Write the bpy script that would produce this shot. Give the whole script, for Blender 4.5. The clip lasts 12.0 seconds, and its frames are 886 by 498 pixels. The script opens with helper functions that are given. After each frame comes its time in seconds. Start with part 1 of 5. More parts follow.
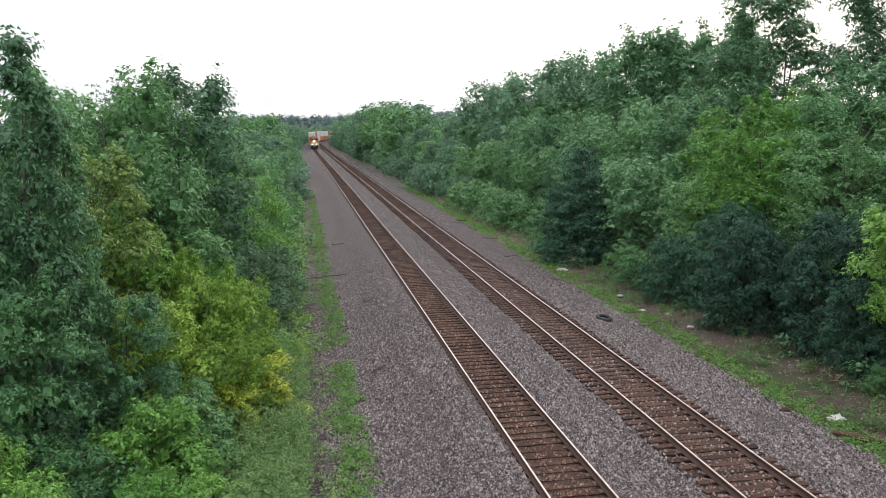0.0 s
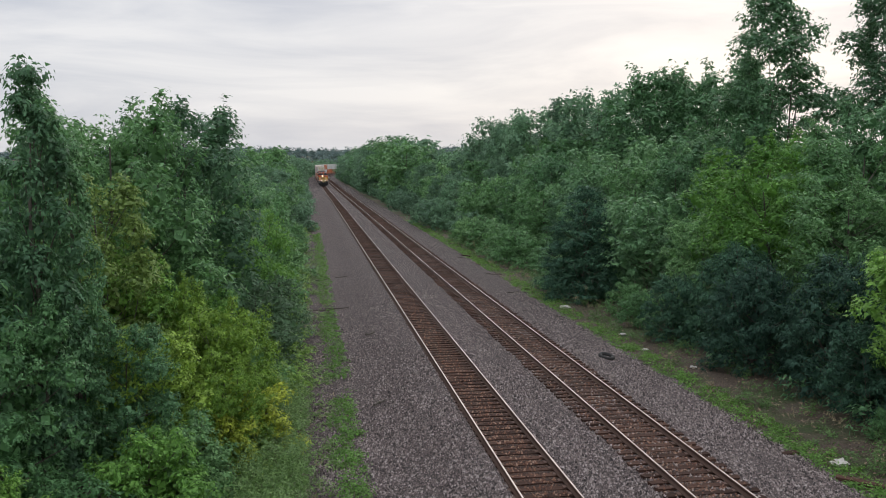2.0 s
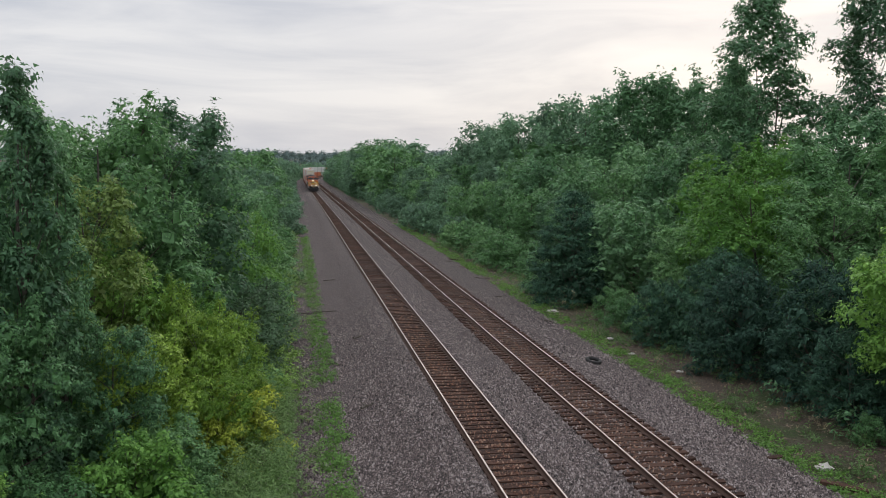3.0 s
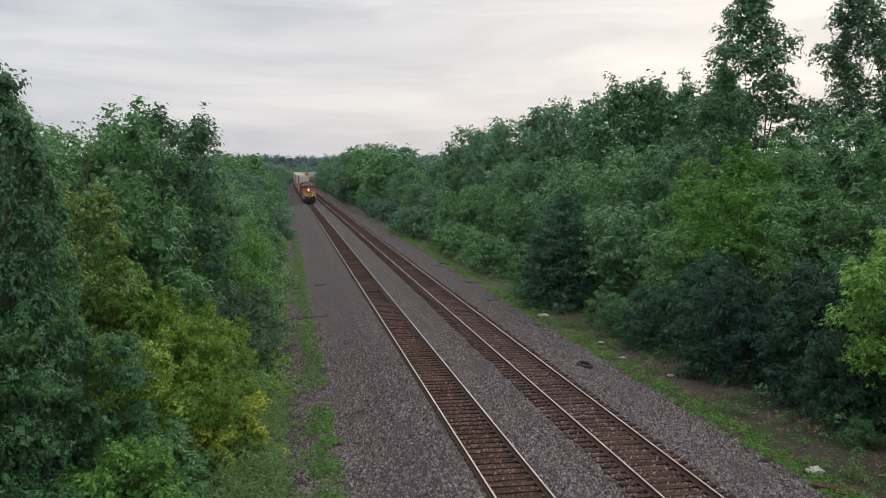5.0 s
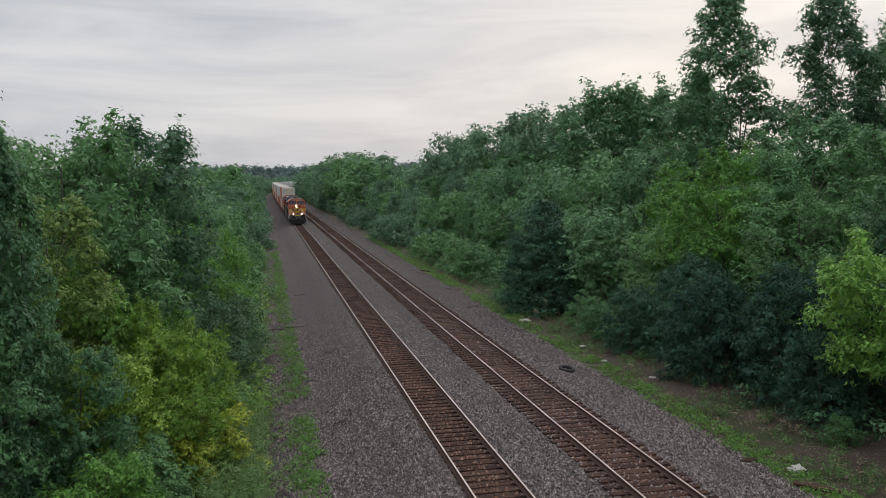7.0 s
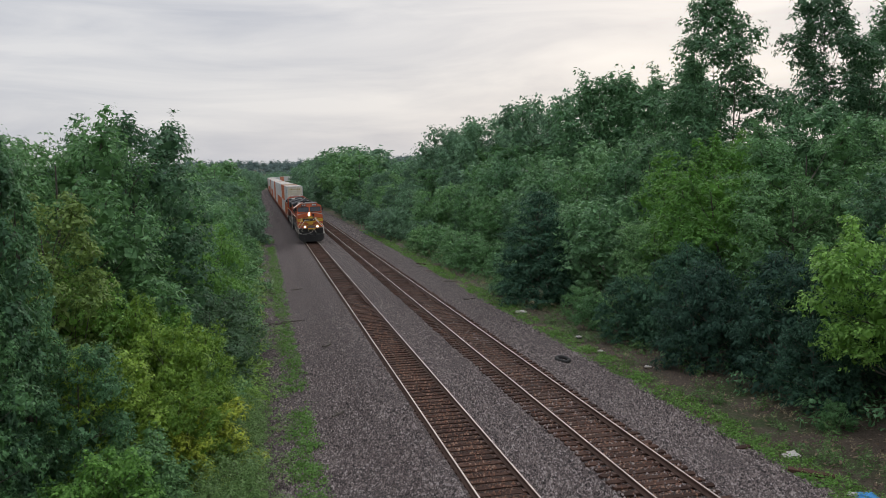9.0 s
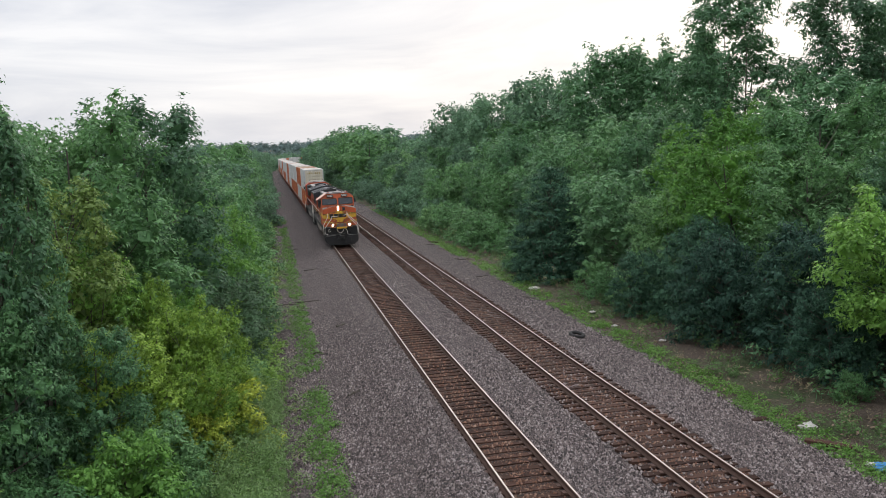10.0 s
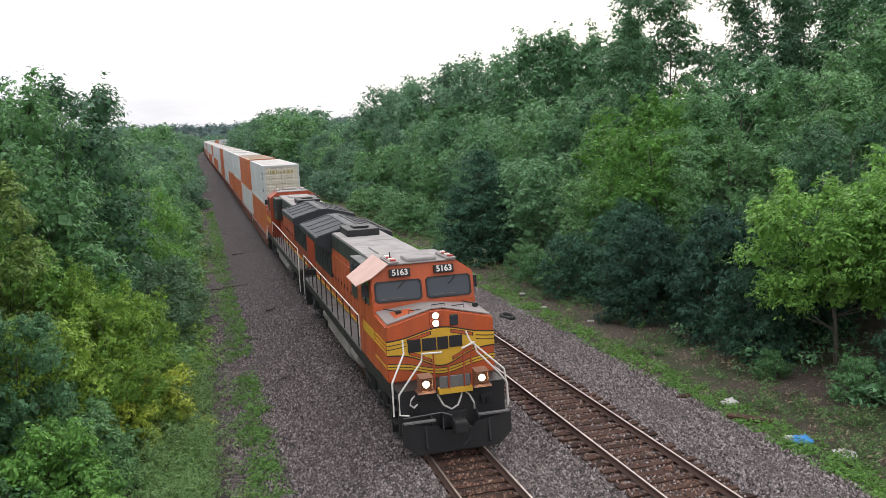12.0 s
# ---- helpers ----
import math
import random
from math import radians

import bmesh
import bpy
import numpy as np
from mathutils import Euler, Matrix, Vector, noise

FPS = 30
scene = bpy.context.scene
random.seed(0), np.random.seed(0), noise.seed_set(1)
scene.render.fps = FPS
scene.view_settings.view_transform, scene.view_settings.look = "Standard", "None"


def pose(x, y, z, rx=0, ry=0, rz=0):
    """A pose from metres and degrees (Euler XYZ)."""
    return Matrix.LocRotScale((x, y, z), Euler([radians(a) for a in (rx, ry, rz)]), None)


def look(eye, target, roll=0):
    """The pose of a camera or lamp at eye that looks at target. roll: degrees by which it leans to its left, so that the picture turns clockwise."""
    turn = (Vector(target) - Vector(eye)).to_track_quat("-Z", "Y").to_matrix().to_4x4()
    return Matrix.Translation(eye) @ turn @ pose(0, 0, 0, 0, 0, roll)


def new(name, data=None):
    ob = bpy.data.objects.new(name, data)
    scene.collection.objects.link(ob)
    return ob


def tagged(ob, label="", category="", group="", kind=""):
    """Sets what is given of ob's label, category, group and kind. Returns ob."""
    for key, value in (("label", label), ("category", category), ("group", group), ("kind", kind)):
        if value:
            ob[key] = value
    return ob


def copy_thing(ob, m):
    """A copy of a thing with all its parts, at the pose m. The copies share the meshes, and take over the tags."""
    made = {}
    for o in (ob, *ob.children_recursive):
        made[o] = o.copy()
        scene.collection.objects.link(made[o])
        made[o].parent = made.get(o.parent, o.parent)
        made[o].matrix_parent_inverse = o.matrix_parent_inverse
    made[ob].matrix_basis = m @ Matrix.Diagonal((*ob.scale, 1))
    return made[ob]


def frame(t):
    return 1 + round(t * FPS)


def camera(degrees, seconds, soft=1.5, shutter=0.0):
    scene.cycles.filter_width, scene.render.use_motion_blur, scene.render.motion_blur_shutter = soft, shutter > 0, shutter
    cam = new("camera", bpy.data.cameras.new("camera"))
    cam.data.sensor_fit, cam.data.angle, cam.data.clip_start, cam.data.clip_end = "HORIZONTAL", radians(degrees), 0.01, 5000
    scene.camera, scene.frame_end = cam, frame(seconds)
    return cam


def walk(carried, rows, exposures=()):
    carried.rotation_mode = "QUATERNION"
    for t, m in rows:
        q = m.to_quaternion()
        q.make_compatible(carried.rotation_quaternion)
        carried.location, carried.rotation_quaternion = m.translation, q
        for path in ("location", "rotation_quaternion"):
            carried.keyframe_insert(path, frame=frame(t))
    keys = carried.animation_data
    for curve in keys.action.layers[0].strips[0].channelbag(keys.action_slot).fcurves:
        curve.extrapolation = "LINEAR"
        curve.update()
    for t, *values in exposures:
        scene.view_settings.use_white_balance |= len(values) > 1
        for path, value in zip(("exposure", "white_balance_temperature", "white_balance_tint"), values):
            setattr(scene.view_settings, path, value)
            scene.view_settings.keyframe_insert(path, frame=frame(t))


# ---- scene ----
# World: y runs along the railway, x to the right of it, z = 0 on top of the rails of the train's track.
cam = camera(52.5, 12.0, 0.7)
PATH = [
    (0.0, pose(-5.993, 0.050, 8.473, 82.10, 1.45, -9.00)),
    (0.5, pose(-5.969, 0.039, 8.501, 82.53, 0.96, -8.59)),
    (1.0, pose(-5.970, 0.056, 8.482, 83.21, 0.80, -8.19)),
    (1.5, pose(-5.958, 0.059, 8.482, 83.79, 0.70, -8.34)),
    (2.0, pose(-5.955, 0.030, 8.487, 84.32, 0.44, -8.61)),
    (2.5, pose(-5.969, 0.028, 8.488, 84.62, 0.28, -9.06)),
    (3.0, pose(-5.979, -0.019, 8.498, 84.55, 0.04, -9.35)),
    (5.0, pose(-5.976, 0.002, 8.515, 84.82, 0.19, -9.95)),
    (5.5, pose(-5.961, 0.009, 8.505, 85.34, 0.38, -10.14)),
    (6.0, pose(-5.945, 0.005, 8.509, 85.42, 0.64, -10.37)),
    (6.5, pose(-5.932, 0.023, 8.514, 85.26, 1.04, -10.75)),
    (7.0, pose(-5.929, 0.028, 8.511, 85.25, 1.23, -11.28)),
    (9.0, pose(-5.884, -0.094, 8.492, 84.80, 1.95, -11.56)),
    (9.5, pose(-5.903, -0.046, 8.492, 83.58, 2.23, -10.50)),
    (10.0, pose(-5.899, -0.052, 8.479, 83.42, 3.10, -10.92)),
    (10.5, pose(-5.931, -0.023, 8.486, 83.30, 3.33, -12.24)),
    (11.0, pose(-5.913, -0.015, 8.477, 82.94, 3.45, -13.37)),
    (11.5, pose(-5.940, -0.013, 8.487, 82.70, 3.18, -14.57)),
    (12.0, pose(-5.942, -0.058, 8.463, 82.13, 2.82, -15.38)),
]
EXPOSURES = [(0.0, 0.56), (0.5, 0.44), (1.0, 0.22), (1.5, 0.06), (2.0, -0.02), (2.5, -0.05), (3.0, -0.08), (5.0, -0.14), (7.0, -0.26), (9.0, -0.20),
             (9.5, 0.12), (10.0, 0.19), (10.5, 0.25), (11.0, 0.31), (11.5, 0.38), (12.0, 0.46)]
walk(cam, PATH, EXPOSURES)

# ---- light: a low sun behind thin evening cloud, ahead and to the right ----
SUN_AZ, SUN_EL = 28.0, 24.0
world = bpy.data.worlds.new("overcast_sky")
scene.world = world
world.use_nodes = True


def build_world():
    nt = world.node_tree
    nt.nodes.clear()
    out = nt.nodes.new("ShaderNodeOutputWorld")
    bg = nt.nodes.new("ShaderNodeBackground")
    sky = nt.nodes.new("ShaderNodeTexSky")
    sky.sky_type = "NISHITA"
    sky.sun_disc = False
    sky.sun_elevation = radians(SUN_EL)
    sky.sun_rotation = radians(SUN_AZ)
    sky.dust_density = 3.0
    dim = nt.nodes.new("ShaderNodeVectorMath")
    dim.operation = "SCALE"
    dim.inputs["Scale"].default_value = 0.09
    nt.links.new(sky.outputs[0], dim.inputs[0])
    # cloud deck: long soft streaks, thinner and brighter in places
    co = nt.nodes.new("ShaderNodeTexCoord")
    mp = nt.nodes.new("ShaderNodeMapping")
    mp.inputs["Scale"].default_value = (1.6, 1.6, 9.0)
    nz = nt.nodes.new("ShaderNodeTexNoise")
    nz.inputs["Scale"].default_value = 2.2
    nz.inputs["Detail"].default_value = 7
    nz.inputs["Roughness"].default_value = 0.55
    nz.inputs["Distortion"].default_value = 0.6
    ramp = nt.nodes.new("ShaderNodeValToRGB")
    ramp.color_ramp.elements[0].position = 0.34
    ramp.color_ramp.elements[0].color = (0.60, 0.63, 0.71, 1)
    ramp.color_ramp.elements[1].position = 0.66
    ramp.color_ramp.elements[1].color = (0.87, 0.87, 0.895, 1)
    nt.links.new(co.outputs["Generated"], mp.inputs[0])
    nt.links.new(mp.outputs[0], nz.inputs[0])
    nt.links.new(nz.outputs[0], ramp.inputs[0])
    # an overcast sky is brighter overhead than at the horizon
    sep = nt.nodes.new("ShaderNodeSeparateXYZ")
    nt.links.new(co.outputs["Generated"], sep.inputs[0])
    lift = nt.nodes.new("ShaderNodeMapRange")
    lift.interpolation_type = "SMOOTHSTEP"
    for i, v in ((1, 0.2), (2, 1.0), (3, 1.0), (4, 2.25)):
        lift.inputs[i].default_value = v
    nt.links.new(sep.outputs[2], lift.inputs[0])
    cloud = nt.nodes.new("ShaderNodeVectorMath")
    cloud.operation = "SCALE"
    nt.links.new(ramp.outputs[0], cloud.inputs[0])
    nt.links.new(lift.outputs[0], cloud.inputs["Scale"])
    mix = nt.nodes.new("ShaderNodeMix")
    mix.data_type = "RGBA"
    mix.inputs[0].default_value = 0.89
    nt.links.new(dim.outputs[0], mix.inputs[6])
    nt.links.new(cloud.outputs[0], mix.inputs[7])
    nt.links.new(mix.outputs[2], bg.inputs[0])
    bg.inputs[1].default_value = 1.0
    nt.links.new(bg.outputs[0], out.inputs[0])


build_world()
sun_data = bpy.data.lights.new("sun", "SUN")
sun_data.energy, sun_data.angle, sun_data.color = 0.6, radians(45), (1.0, 0.93, 0.84)
sun = new("sun", sun_data)
sun_dir = Vector((math.sin(radians(SUN_AZ)) * math.cos(radians(SUN_EL)), math.cos(radians(SUN_AZ)) * math.cos(radians(SUN_EL)), math.sin(radians(SUN_EL))))
sun.matrix_world = look(sun_dir * 400, (0, 0, 0))


# ---- materials ----
def material(name, rough=0.6, metal=0.0):
    m = bpy.data.materials.new(name)
    m.use_nodes = True
    b = m.node_tree.nodes["Principled BSDF"]
    b.inputs["Roughness"].default_value = rough
    b.inputs["Metallic"].default_value = metal
    return m, m.node_tree, b


def add(nt, kind, **values):
    n = nt.nodes.new(kind)
    for key, value in values.items():
        n.inputs[key].default_value = value
    return n


def mixed(nt, fac, a, b, mode="MIX"):
    """A colour mix; fac, a, b are sockets or values."""
    n = nt.nodes.new("ShaderNodeMix")
    n.data_type, n.blend_type = "RGBA", mode
    for i, v in ((0, fac), (6, a), (7, b)):
        if isinstance(v, bpy.types.NodeSocket):
            nt.links.new(v, n.inputs[i])
        else:
            n.inputs[i].default_value = v if i == 0 else (*v, 1)
    return n.outputs[2]


def ramped(nt, fac, low, high, a=(0, 0, 0), b=(1, 1, 1)):
    r = nt.nodes.new("ShaderNodeValToRGB")
    e = r.color_ramp.elements
    e[0].position, e[1].position = low, high
    e[0].color, e[1].color = (*a, 1), (*b, 1)
    nt.links.new(fac, r.inputs[0])
    return r.outputs[0]


def coords(nt, scale=(1, 1, 1), kind="Object"):
    c = nt.nodes.new("ShaderNodeTexCoord")
    m = nt.nodes.new("ShaderNodeMapping")
    m.inputs["Scale"].default_value = scale
    nt.links.new(c.outputs[kind], m.inputs[0])
    return m.outputs[0]


def noisy(nt, vec, scale, detail=4, rough=0.55):
    n = add(nt, "ShaderNodeTexNoise", Scale=scale, Detail=detail, Roughness=rough)
    nt.links.new(vec, n.inputs["Vector"])
    return n.outputs[0]


def bumped(nt, b, height, strength=0.4, distance=0.02):
    n = add(nt, "ShaderNodeBump", Strength=strength, Distance=distance)
    nt.links.new(height, n.inputs["Height"])
    nt.links.new(n.outputs[0], b.inputs["Normal"])


def paint(name, colour, dirt=(0.10, 0.085, 0.07), amount=0.5, rough=0.5, metal=0.0, scale=1.2):
    """Weathered painted or bare metal: a colour with stains, streaks and fine grain."""
    m, nt, b = material(name, rough, metal)
    v = coords(nt, (1, 1, 0.45))
    big = ramped(nt, noisy(nt, v, scale, 6, 0.62), 0.42, 0.78)
    f = add(nt, "ShaderNodeMath")
    f.operation = "MULTIPLY"
    nt.links.new(big, f.inputs[0])
    f.inputs[1].default_value = amount
    fine = noisy(nt, coords(nt), 22, 3)
    shade = mixed(nt, 0.25, colour, ramped(nt, fine, 0.3, 0.7, [c * 0.6 for c in colour], [min(1, c * 1.25) for c in colour]))
    nt.links.new(mixed(nt, f.outputs[0], shade, dirt), b.inputs["Base Color"])
    nt.links.new(ramped(nt, big, 0, 1, [rough] * 3, [min(1, rough + 0.25)] * 3), b.inputs["Roughness"])
    bumped(nt, b, fine, 0.12, 0.004)
    return m


def leaf_material(name, colour, tip, glow=0.32, rough=0.5, gloss=0.24):
    """Leaves: every leaf and every plant has its own shade; light comes through them."""
    m, nt, b = material(name, rough)
    b.inputs["Specular IOR Level"].default_value = gloss
    geo = nt.nodes.new("ShaderNodeNewGeometry")
    obj = nt.nodes.new("ShaderNodeObjectInfo")
    col = mixed(nt, geo.outputs["Random Per Island"], [c * 0.42 for c in colour], [c * 1.25 for c in tip])
    big = noisy(nt, coords(nt), 0.55, 3)
    col = mixed(nt, ramped(nt, big, 0.35, 0.7, (0, 0, 0), (0.4, 0.4, 0.4)), col, colour)
    hs = add(nt, "ShaderNodeHueSaturation", Saturation=1.0)
    hue = nt.nodes.new("ShaderNodeMapRange")
    hue.inputs[3].default_value, hue.inputs[4].default_value = 0.485, 0.518
    nt.links.new(obj.outputs["Random"], hue.inputs[0])
    val = nt.nodes.new("ShaderNodeMapRange")
    val.inputs[3].default_value, val.inputs[4].default_value = 1.25, 0.72
    nt.links.new(obj.outputs["Random"], val.inputs[0])
    nt.links.new(hue.outputs[0], hs.inputs["Hue"])
    nt.links.new(val.outputs[0], hs.inputs["Value"])
    nt.links.new(col, hs.inputs["Color"])
    nt.links.new(hs.outputs[0], b.inputs["Base Color"])
    tr = nt.nodes.new("ShaderNodeBsdfTranslucent")
    nt.links.new(mixed(nt, 0.5, hs.outputs[0], [tip[0] * 1.25, tip[1] * 1.3, tip[2]]), tr.inputs[0])
    mx = nt.nodes.new("ShaderNodeMixShader")
    mx.inputs[0].default_value = glow
    nt.links.new(b.outputs[0], mx.inputs[1])
    nt.links.new(tr.outputs[0], mx.inputs[2])
    nt.links.new(mx.outputs[0], nt.nodes["Material Output"].inputs[0])
    return m


def bark_material():
    m, nt, b = material("bark", 0.9)
    n = noisy(nt, coords(nt, (6, 6, 1.2)), 3, 6, 0.7)
    nt.links.new(ramped(nt, n, 0.3, 0.75, (0.045, 0.038, 0.03), (0.16, 0.14, 0.115)), b.inputs["Base Color"])
    bumped(nt, b, n, 0.8, 0.03)
    return m


def gravel_material(name, base, warm, scale, rust=0.0):
    """Crushed stone: every stone a cell of its own grey, pink or brown, with shade painted near-black into the gaps,
    and patches of dust.
    """
    m, nt, b = material(name, 0.9)
    v = coords(nt)
    vo = add(nt, "ShaderNodeTexVoronoi", Scale=scale)
    nt.links.new(v, vo.inputs["Vector"])
    edge = add(nt, "ShaderNodeTexVoronoi", Scale=scale)
    edge.feature = "DISTANCE_TO_EDGE"
    nt.links.new(v, edge.inputs["Vector"])
    sep = nt.nodes.new("ShaderNodeSeparateColor")
    nt.links.new(vo.outputs["Color"], sep.inputs[0])
    tone = ramped(nt, sep.outputs[0], 0.05, 0.95, [c * 0.28 for c in base], [min(1, c * 1.9) for c in base])
    tone = mixed(nt, ramped(nt, sep.outputs[1], 0.55, 0.95), tone, warm)
    patch = ramped(nt, noisy(nt, v, 0.35, 5, 0.6), 0.35, 0.7)
    tone = mixed(nt, patch, tone, mixed(nt, 0.45, tone, warm))
    if rust:
        rr = add(nt, "ShaderNodeMath")
        rr.operation = "MULTIPLY"
        nt.links.new(ramped(nt, noisy(nt, v, 0.9, 4), 0.3, 0.75), rr.inputs[0])
        rr.inputs[1].default_value = rust
        tone = mixed(nt, rr.outputs[0], tone, (0.15, 0.07, 0.04))
    # shade between the stones, put into the colour along the cell edges
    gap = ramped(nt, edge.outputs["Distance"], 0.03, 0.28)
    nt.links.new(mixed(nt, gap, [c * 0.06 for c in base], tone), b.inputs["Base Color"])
    h = add(nt, "ShaderNodeMath")
    h.operation = "ADD"
    nt.links.new(gap, h.inputs[0])
    nt.links.new(sep.outputs[2], h.inputs[1])
    bumped(nt, b, h.outputs[0], 0.9, 0.03)
    return m


def ground_material():
    m, nt, b = material("soil_and_grass", 0.95)
    v = coords(nt)
    big = ramped(nt, noisy(nt, v, 0.22, 6, 0.65), 0.46, 0.62)
    fine = noisy(nt, v, 14, 8, 0.78)
    soil = ramped(nt, fine, 0.34, 0.68, (0.025, 0.018, 0.013), (0.19, 0.14, 0.105))
    grass = ramped(nt, fine, 0.3, 0.75, (0.022, 0.045, 0.012), (0.075, 0.125, 0.028))
    nt.links.new(mixed(nt, big, soil, grass), b.inputs["Base Color"])
    bumped(nt, b, fine, 1.0, 0.12)
    return m


def wood_material(name, light, dark):
    m, nt, b = material(name, 0.92)
    b.inputs["Specular IOR Level"].default_value = 0.2
    obj = nt.nodes.new("ShaderNodeObjectInfo")
    geo = nt.nodes.new("ShaderNodeNewGeometry")
    grain = noisy(nt, coords(nt, (1.2, 14, 14)), 3, 6, 0.7)
    col = ramped(nt, grain, 0.28, 0.75, dark, light)
    rnd = nt.nodes.new("ShaderNodeMath")
    rnd.operation = "ADD"
    nt.links.new(obj.outputs["Random"], rnd.inputs[0])
    nt.links.new(geo.outputs["Random Per Island"], rnd.inputs[1])
    fr = nt.nodes.new("ShaderNodeMath")
    fr.operation = "FRACT"
    nt.links.new(rnd.outputs[0], fr.inputs[0])
    shade = ramped(nt, fr.outputs[0], 0.0, 1.0, (0.45, 0.40, 0.38), (1.15, 1.08, 1.02))
    nt.links.new(mixed(nt, 1.0, col, shade, "MULTIPLY"), b.inputs["Base Color"])
    bumped(nt, b, grain, 0.5, 0.01)
    return m


def glow_material(name, colour, strength):
    m, nt, b = material(name, 0.3)
    b.inputs["Base Color"].default_value = (*colour, 1)
    b.inputs["Emission Color"].default_value = (*colour, 1)
    b.inputs["Emission Strength"].default_value = strength
    return m


LEAF_GREEN = leaf_material("leaf_green", (0.092, 0.213, 0.090), (0.175, 0.340, 0.138))
LEAF_MID = leaf_material("leaf_soft_green", (0.094, 0.210, 0.108), (0.174, 0.330, 0.152))
LEAF_FRESH = leaf_material("leaf_fresh", (0.112, 0.265, 0.060), (0.215, 0.41, 0.088))
LEAF_DARK = leaf_material("leaf_dark", (0.070, 0.173, 0.089), (0.133, 0.273, 0.130))
LEAF_BLUE = leaf_material("leaf_blue_green", (0.085, 0.17, 0.095), (0.16, 0.27, 0.14))
LEAF_YELLOW = leaf_material("leaf_yellow_green", (0.155, 0.29, 0.050), (0.31, 0.46, 0.078))
LEAF_OLIVE = leaf_material("leaf_olive", (0.125, 0.215, 0.060), (0.22, 0.32, 0.090))
LEAF_GOLD = leaf_material("leaf_gold", (0.27, 0.35, 0.05), (0.46, 0.53, 0.075))
LEAF_CEDAR = leaf_material("leaf_cedar", (0.036, 0.088, 0.066), (0.070, 0.150, 0.092), 0.12, 0.6, 0.08)
# aerial haze carried in the leaf colour: bluer and paler than the near greens
LEAF_FAR_HAZE = leaf_material("leaf_far_haze", (0.105, 0.205, 0.140), (0.175, 0.300, 0.185), 0.38, 0.6, 0.12)
# horizon haze is painted into these leaves as a pale blue-grey base colour
LEAF_HAZE = leaf_material("leaf_distant_haze", (0.165, 0.235, 0.235), (0.20, 0.275, 0.27), 0.34, 0.7, 0.05)
WEED = leaf_material("weed_leaf", (0.12, 0.26, 0.054), (0.21, 0.37, 0.084))
WEED_PALE = leaf_material("weed_stalk", (0.095, 0.19, 0.062), (0.185, 0.30, 0.105))
STRAW = leaf_material("dry_straw", (0.26, 0.21, 0.12), (0.36, 0.31, 0.19), 0.2)
BARK = bark_material()
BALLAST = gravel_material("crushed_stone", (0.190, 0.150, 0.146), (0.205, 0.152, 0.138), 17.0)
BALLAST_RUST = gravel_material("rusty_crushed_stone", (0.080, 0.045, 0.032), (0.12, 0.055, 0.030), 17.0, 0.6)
SOIL = ground_material()


def stone_material(name, tones):
    """Loose stones, each of its own tone."""
    m, nt, b = material(name, 0.9)
    geo = nt.nodes.new("ShaderNodeNewGeometry")
    r = nt.nodes.new("ShaderNodeValToRGB")
    e = r.color_ramp.elements
    e[0].position, e[0].color = 0.0, (*tones[0], 1)
    e[1].position, e[1].color = 1.0, (*tones[-1], 1)
    for i, c in enumerate(tones[1:-1]):
        e.new((i + 1) / (len(tones) - 1)).color = (*c, 1)
    nt.links.new(geo.outputs["Random Per Island"], r.inputs[0])
    fine = noisy(nt, coords(nt), 40, 3)
    nt.links.new(mixed(nt, 0.3, r.outputs[0], ramped(nt, fine, 0.3, 0.7, (0.3, 0.3, 0.3), (1, 1, 1)), "MULTIPLY"), b.inputs["Base Color"])
    return m


STONE = stone_material("loose_stone", [(0.020, 0.016, 0.016), (0.075, 0.060, 0.058), (0.155, 0.122, 0.114), (0.25, 0.205, 0.195), (0.40, 0.35, 0.335)])
STONE_RUST = stone_material("rust_stained_stone", [(0.030, 0.014, 0.010), (0.085, 0.038, 0.024), (0.15, 0.068, 0.042), (0.22, 0.115, 0.072), (0.33, 0.22, 0.165)])
TIE_WOOD = wood_material("creosoted_wood", (0.120, 0.070, 0.053), (0.028, 0.016, 0.012))
RAIL_SIDE = paint("rusty_rail", (0.085, 0.045, 0.032), (0.05, 0.035, 0.03), 0.6, 0.8)
RAIL_TOP = paint("polished_rail", (0.44, 0.40, 0.38), (0.22, 0.17, 0.15), 0.35, 0.36, 1.0)
IRON = paint("rusty_iron", (0.10, 0.055, 0.04), (0.05, 0.04, 0.035), 0.5, 0.8)


# ---- mesh helpers ----
def from_arrays(name, verts, faces, mat):
    """A mesh from arrays of vertices and of triangles or quads."""
    me = bpy.data.meshes.new(name)
    verts, faces = np.asarray(verts, np.float32), np.asarray(faces, np.int32)
    k = faces.shape[1]
    me.vertices.add(len(verts))
    me.vertices.foreach_set("co", verts.ravel())
    me.loops.add(faces.size)
    me.loops.foreach_set("vertex_index", faces.ravel())
    me.polygons.add(len(faces))
    me.polygons.foreach_set("loop_start", np.arange(0, faces.size, k, dtype=np.int32))
    me.update(calc_edges=True)
    me.validate()
    me.materials.append(mat)
    return me


def mesh_of(name, bm, mat):
    me = bpy.data.meshes.new(name)
    bmesh.ops.recalc_face_normals(bm, faces=bm.faces)
    bm.to_mesh(me)
    bm.free()
    me.materials.append(mat)
    return me


def part(name, data, mat, parent, label="", m=None):
    """Links a bmesh or a mesh as one part under its thing."""
    if isinstance(data, bmesh.types.BMesh):
        data = mesh_of(name, data, mat)
    ob = new(name, data)
    ob.parent = parent
    if m is not None:
        ob.matrix_basis = m
    if label:
        tagged(ob, label)
    return ob


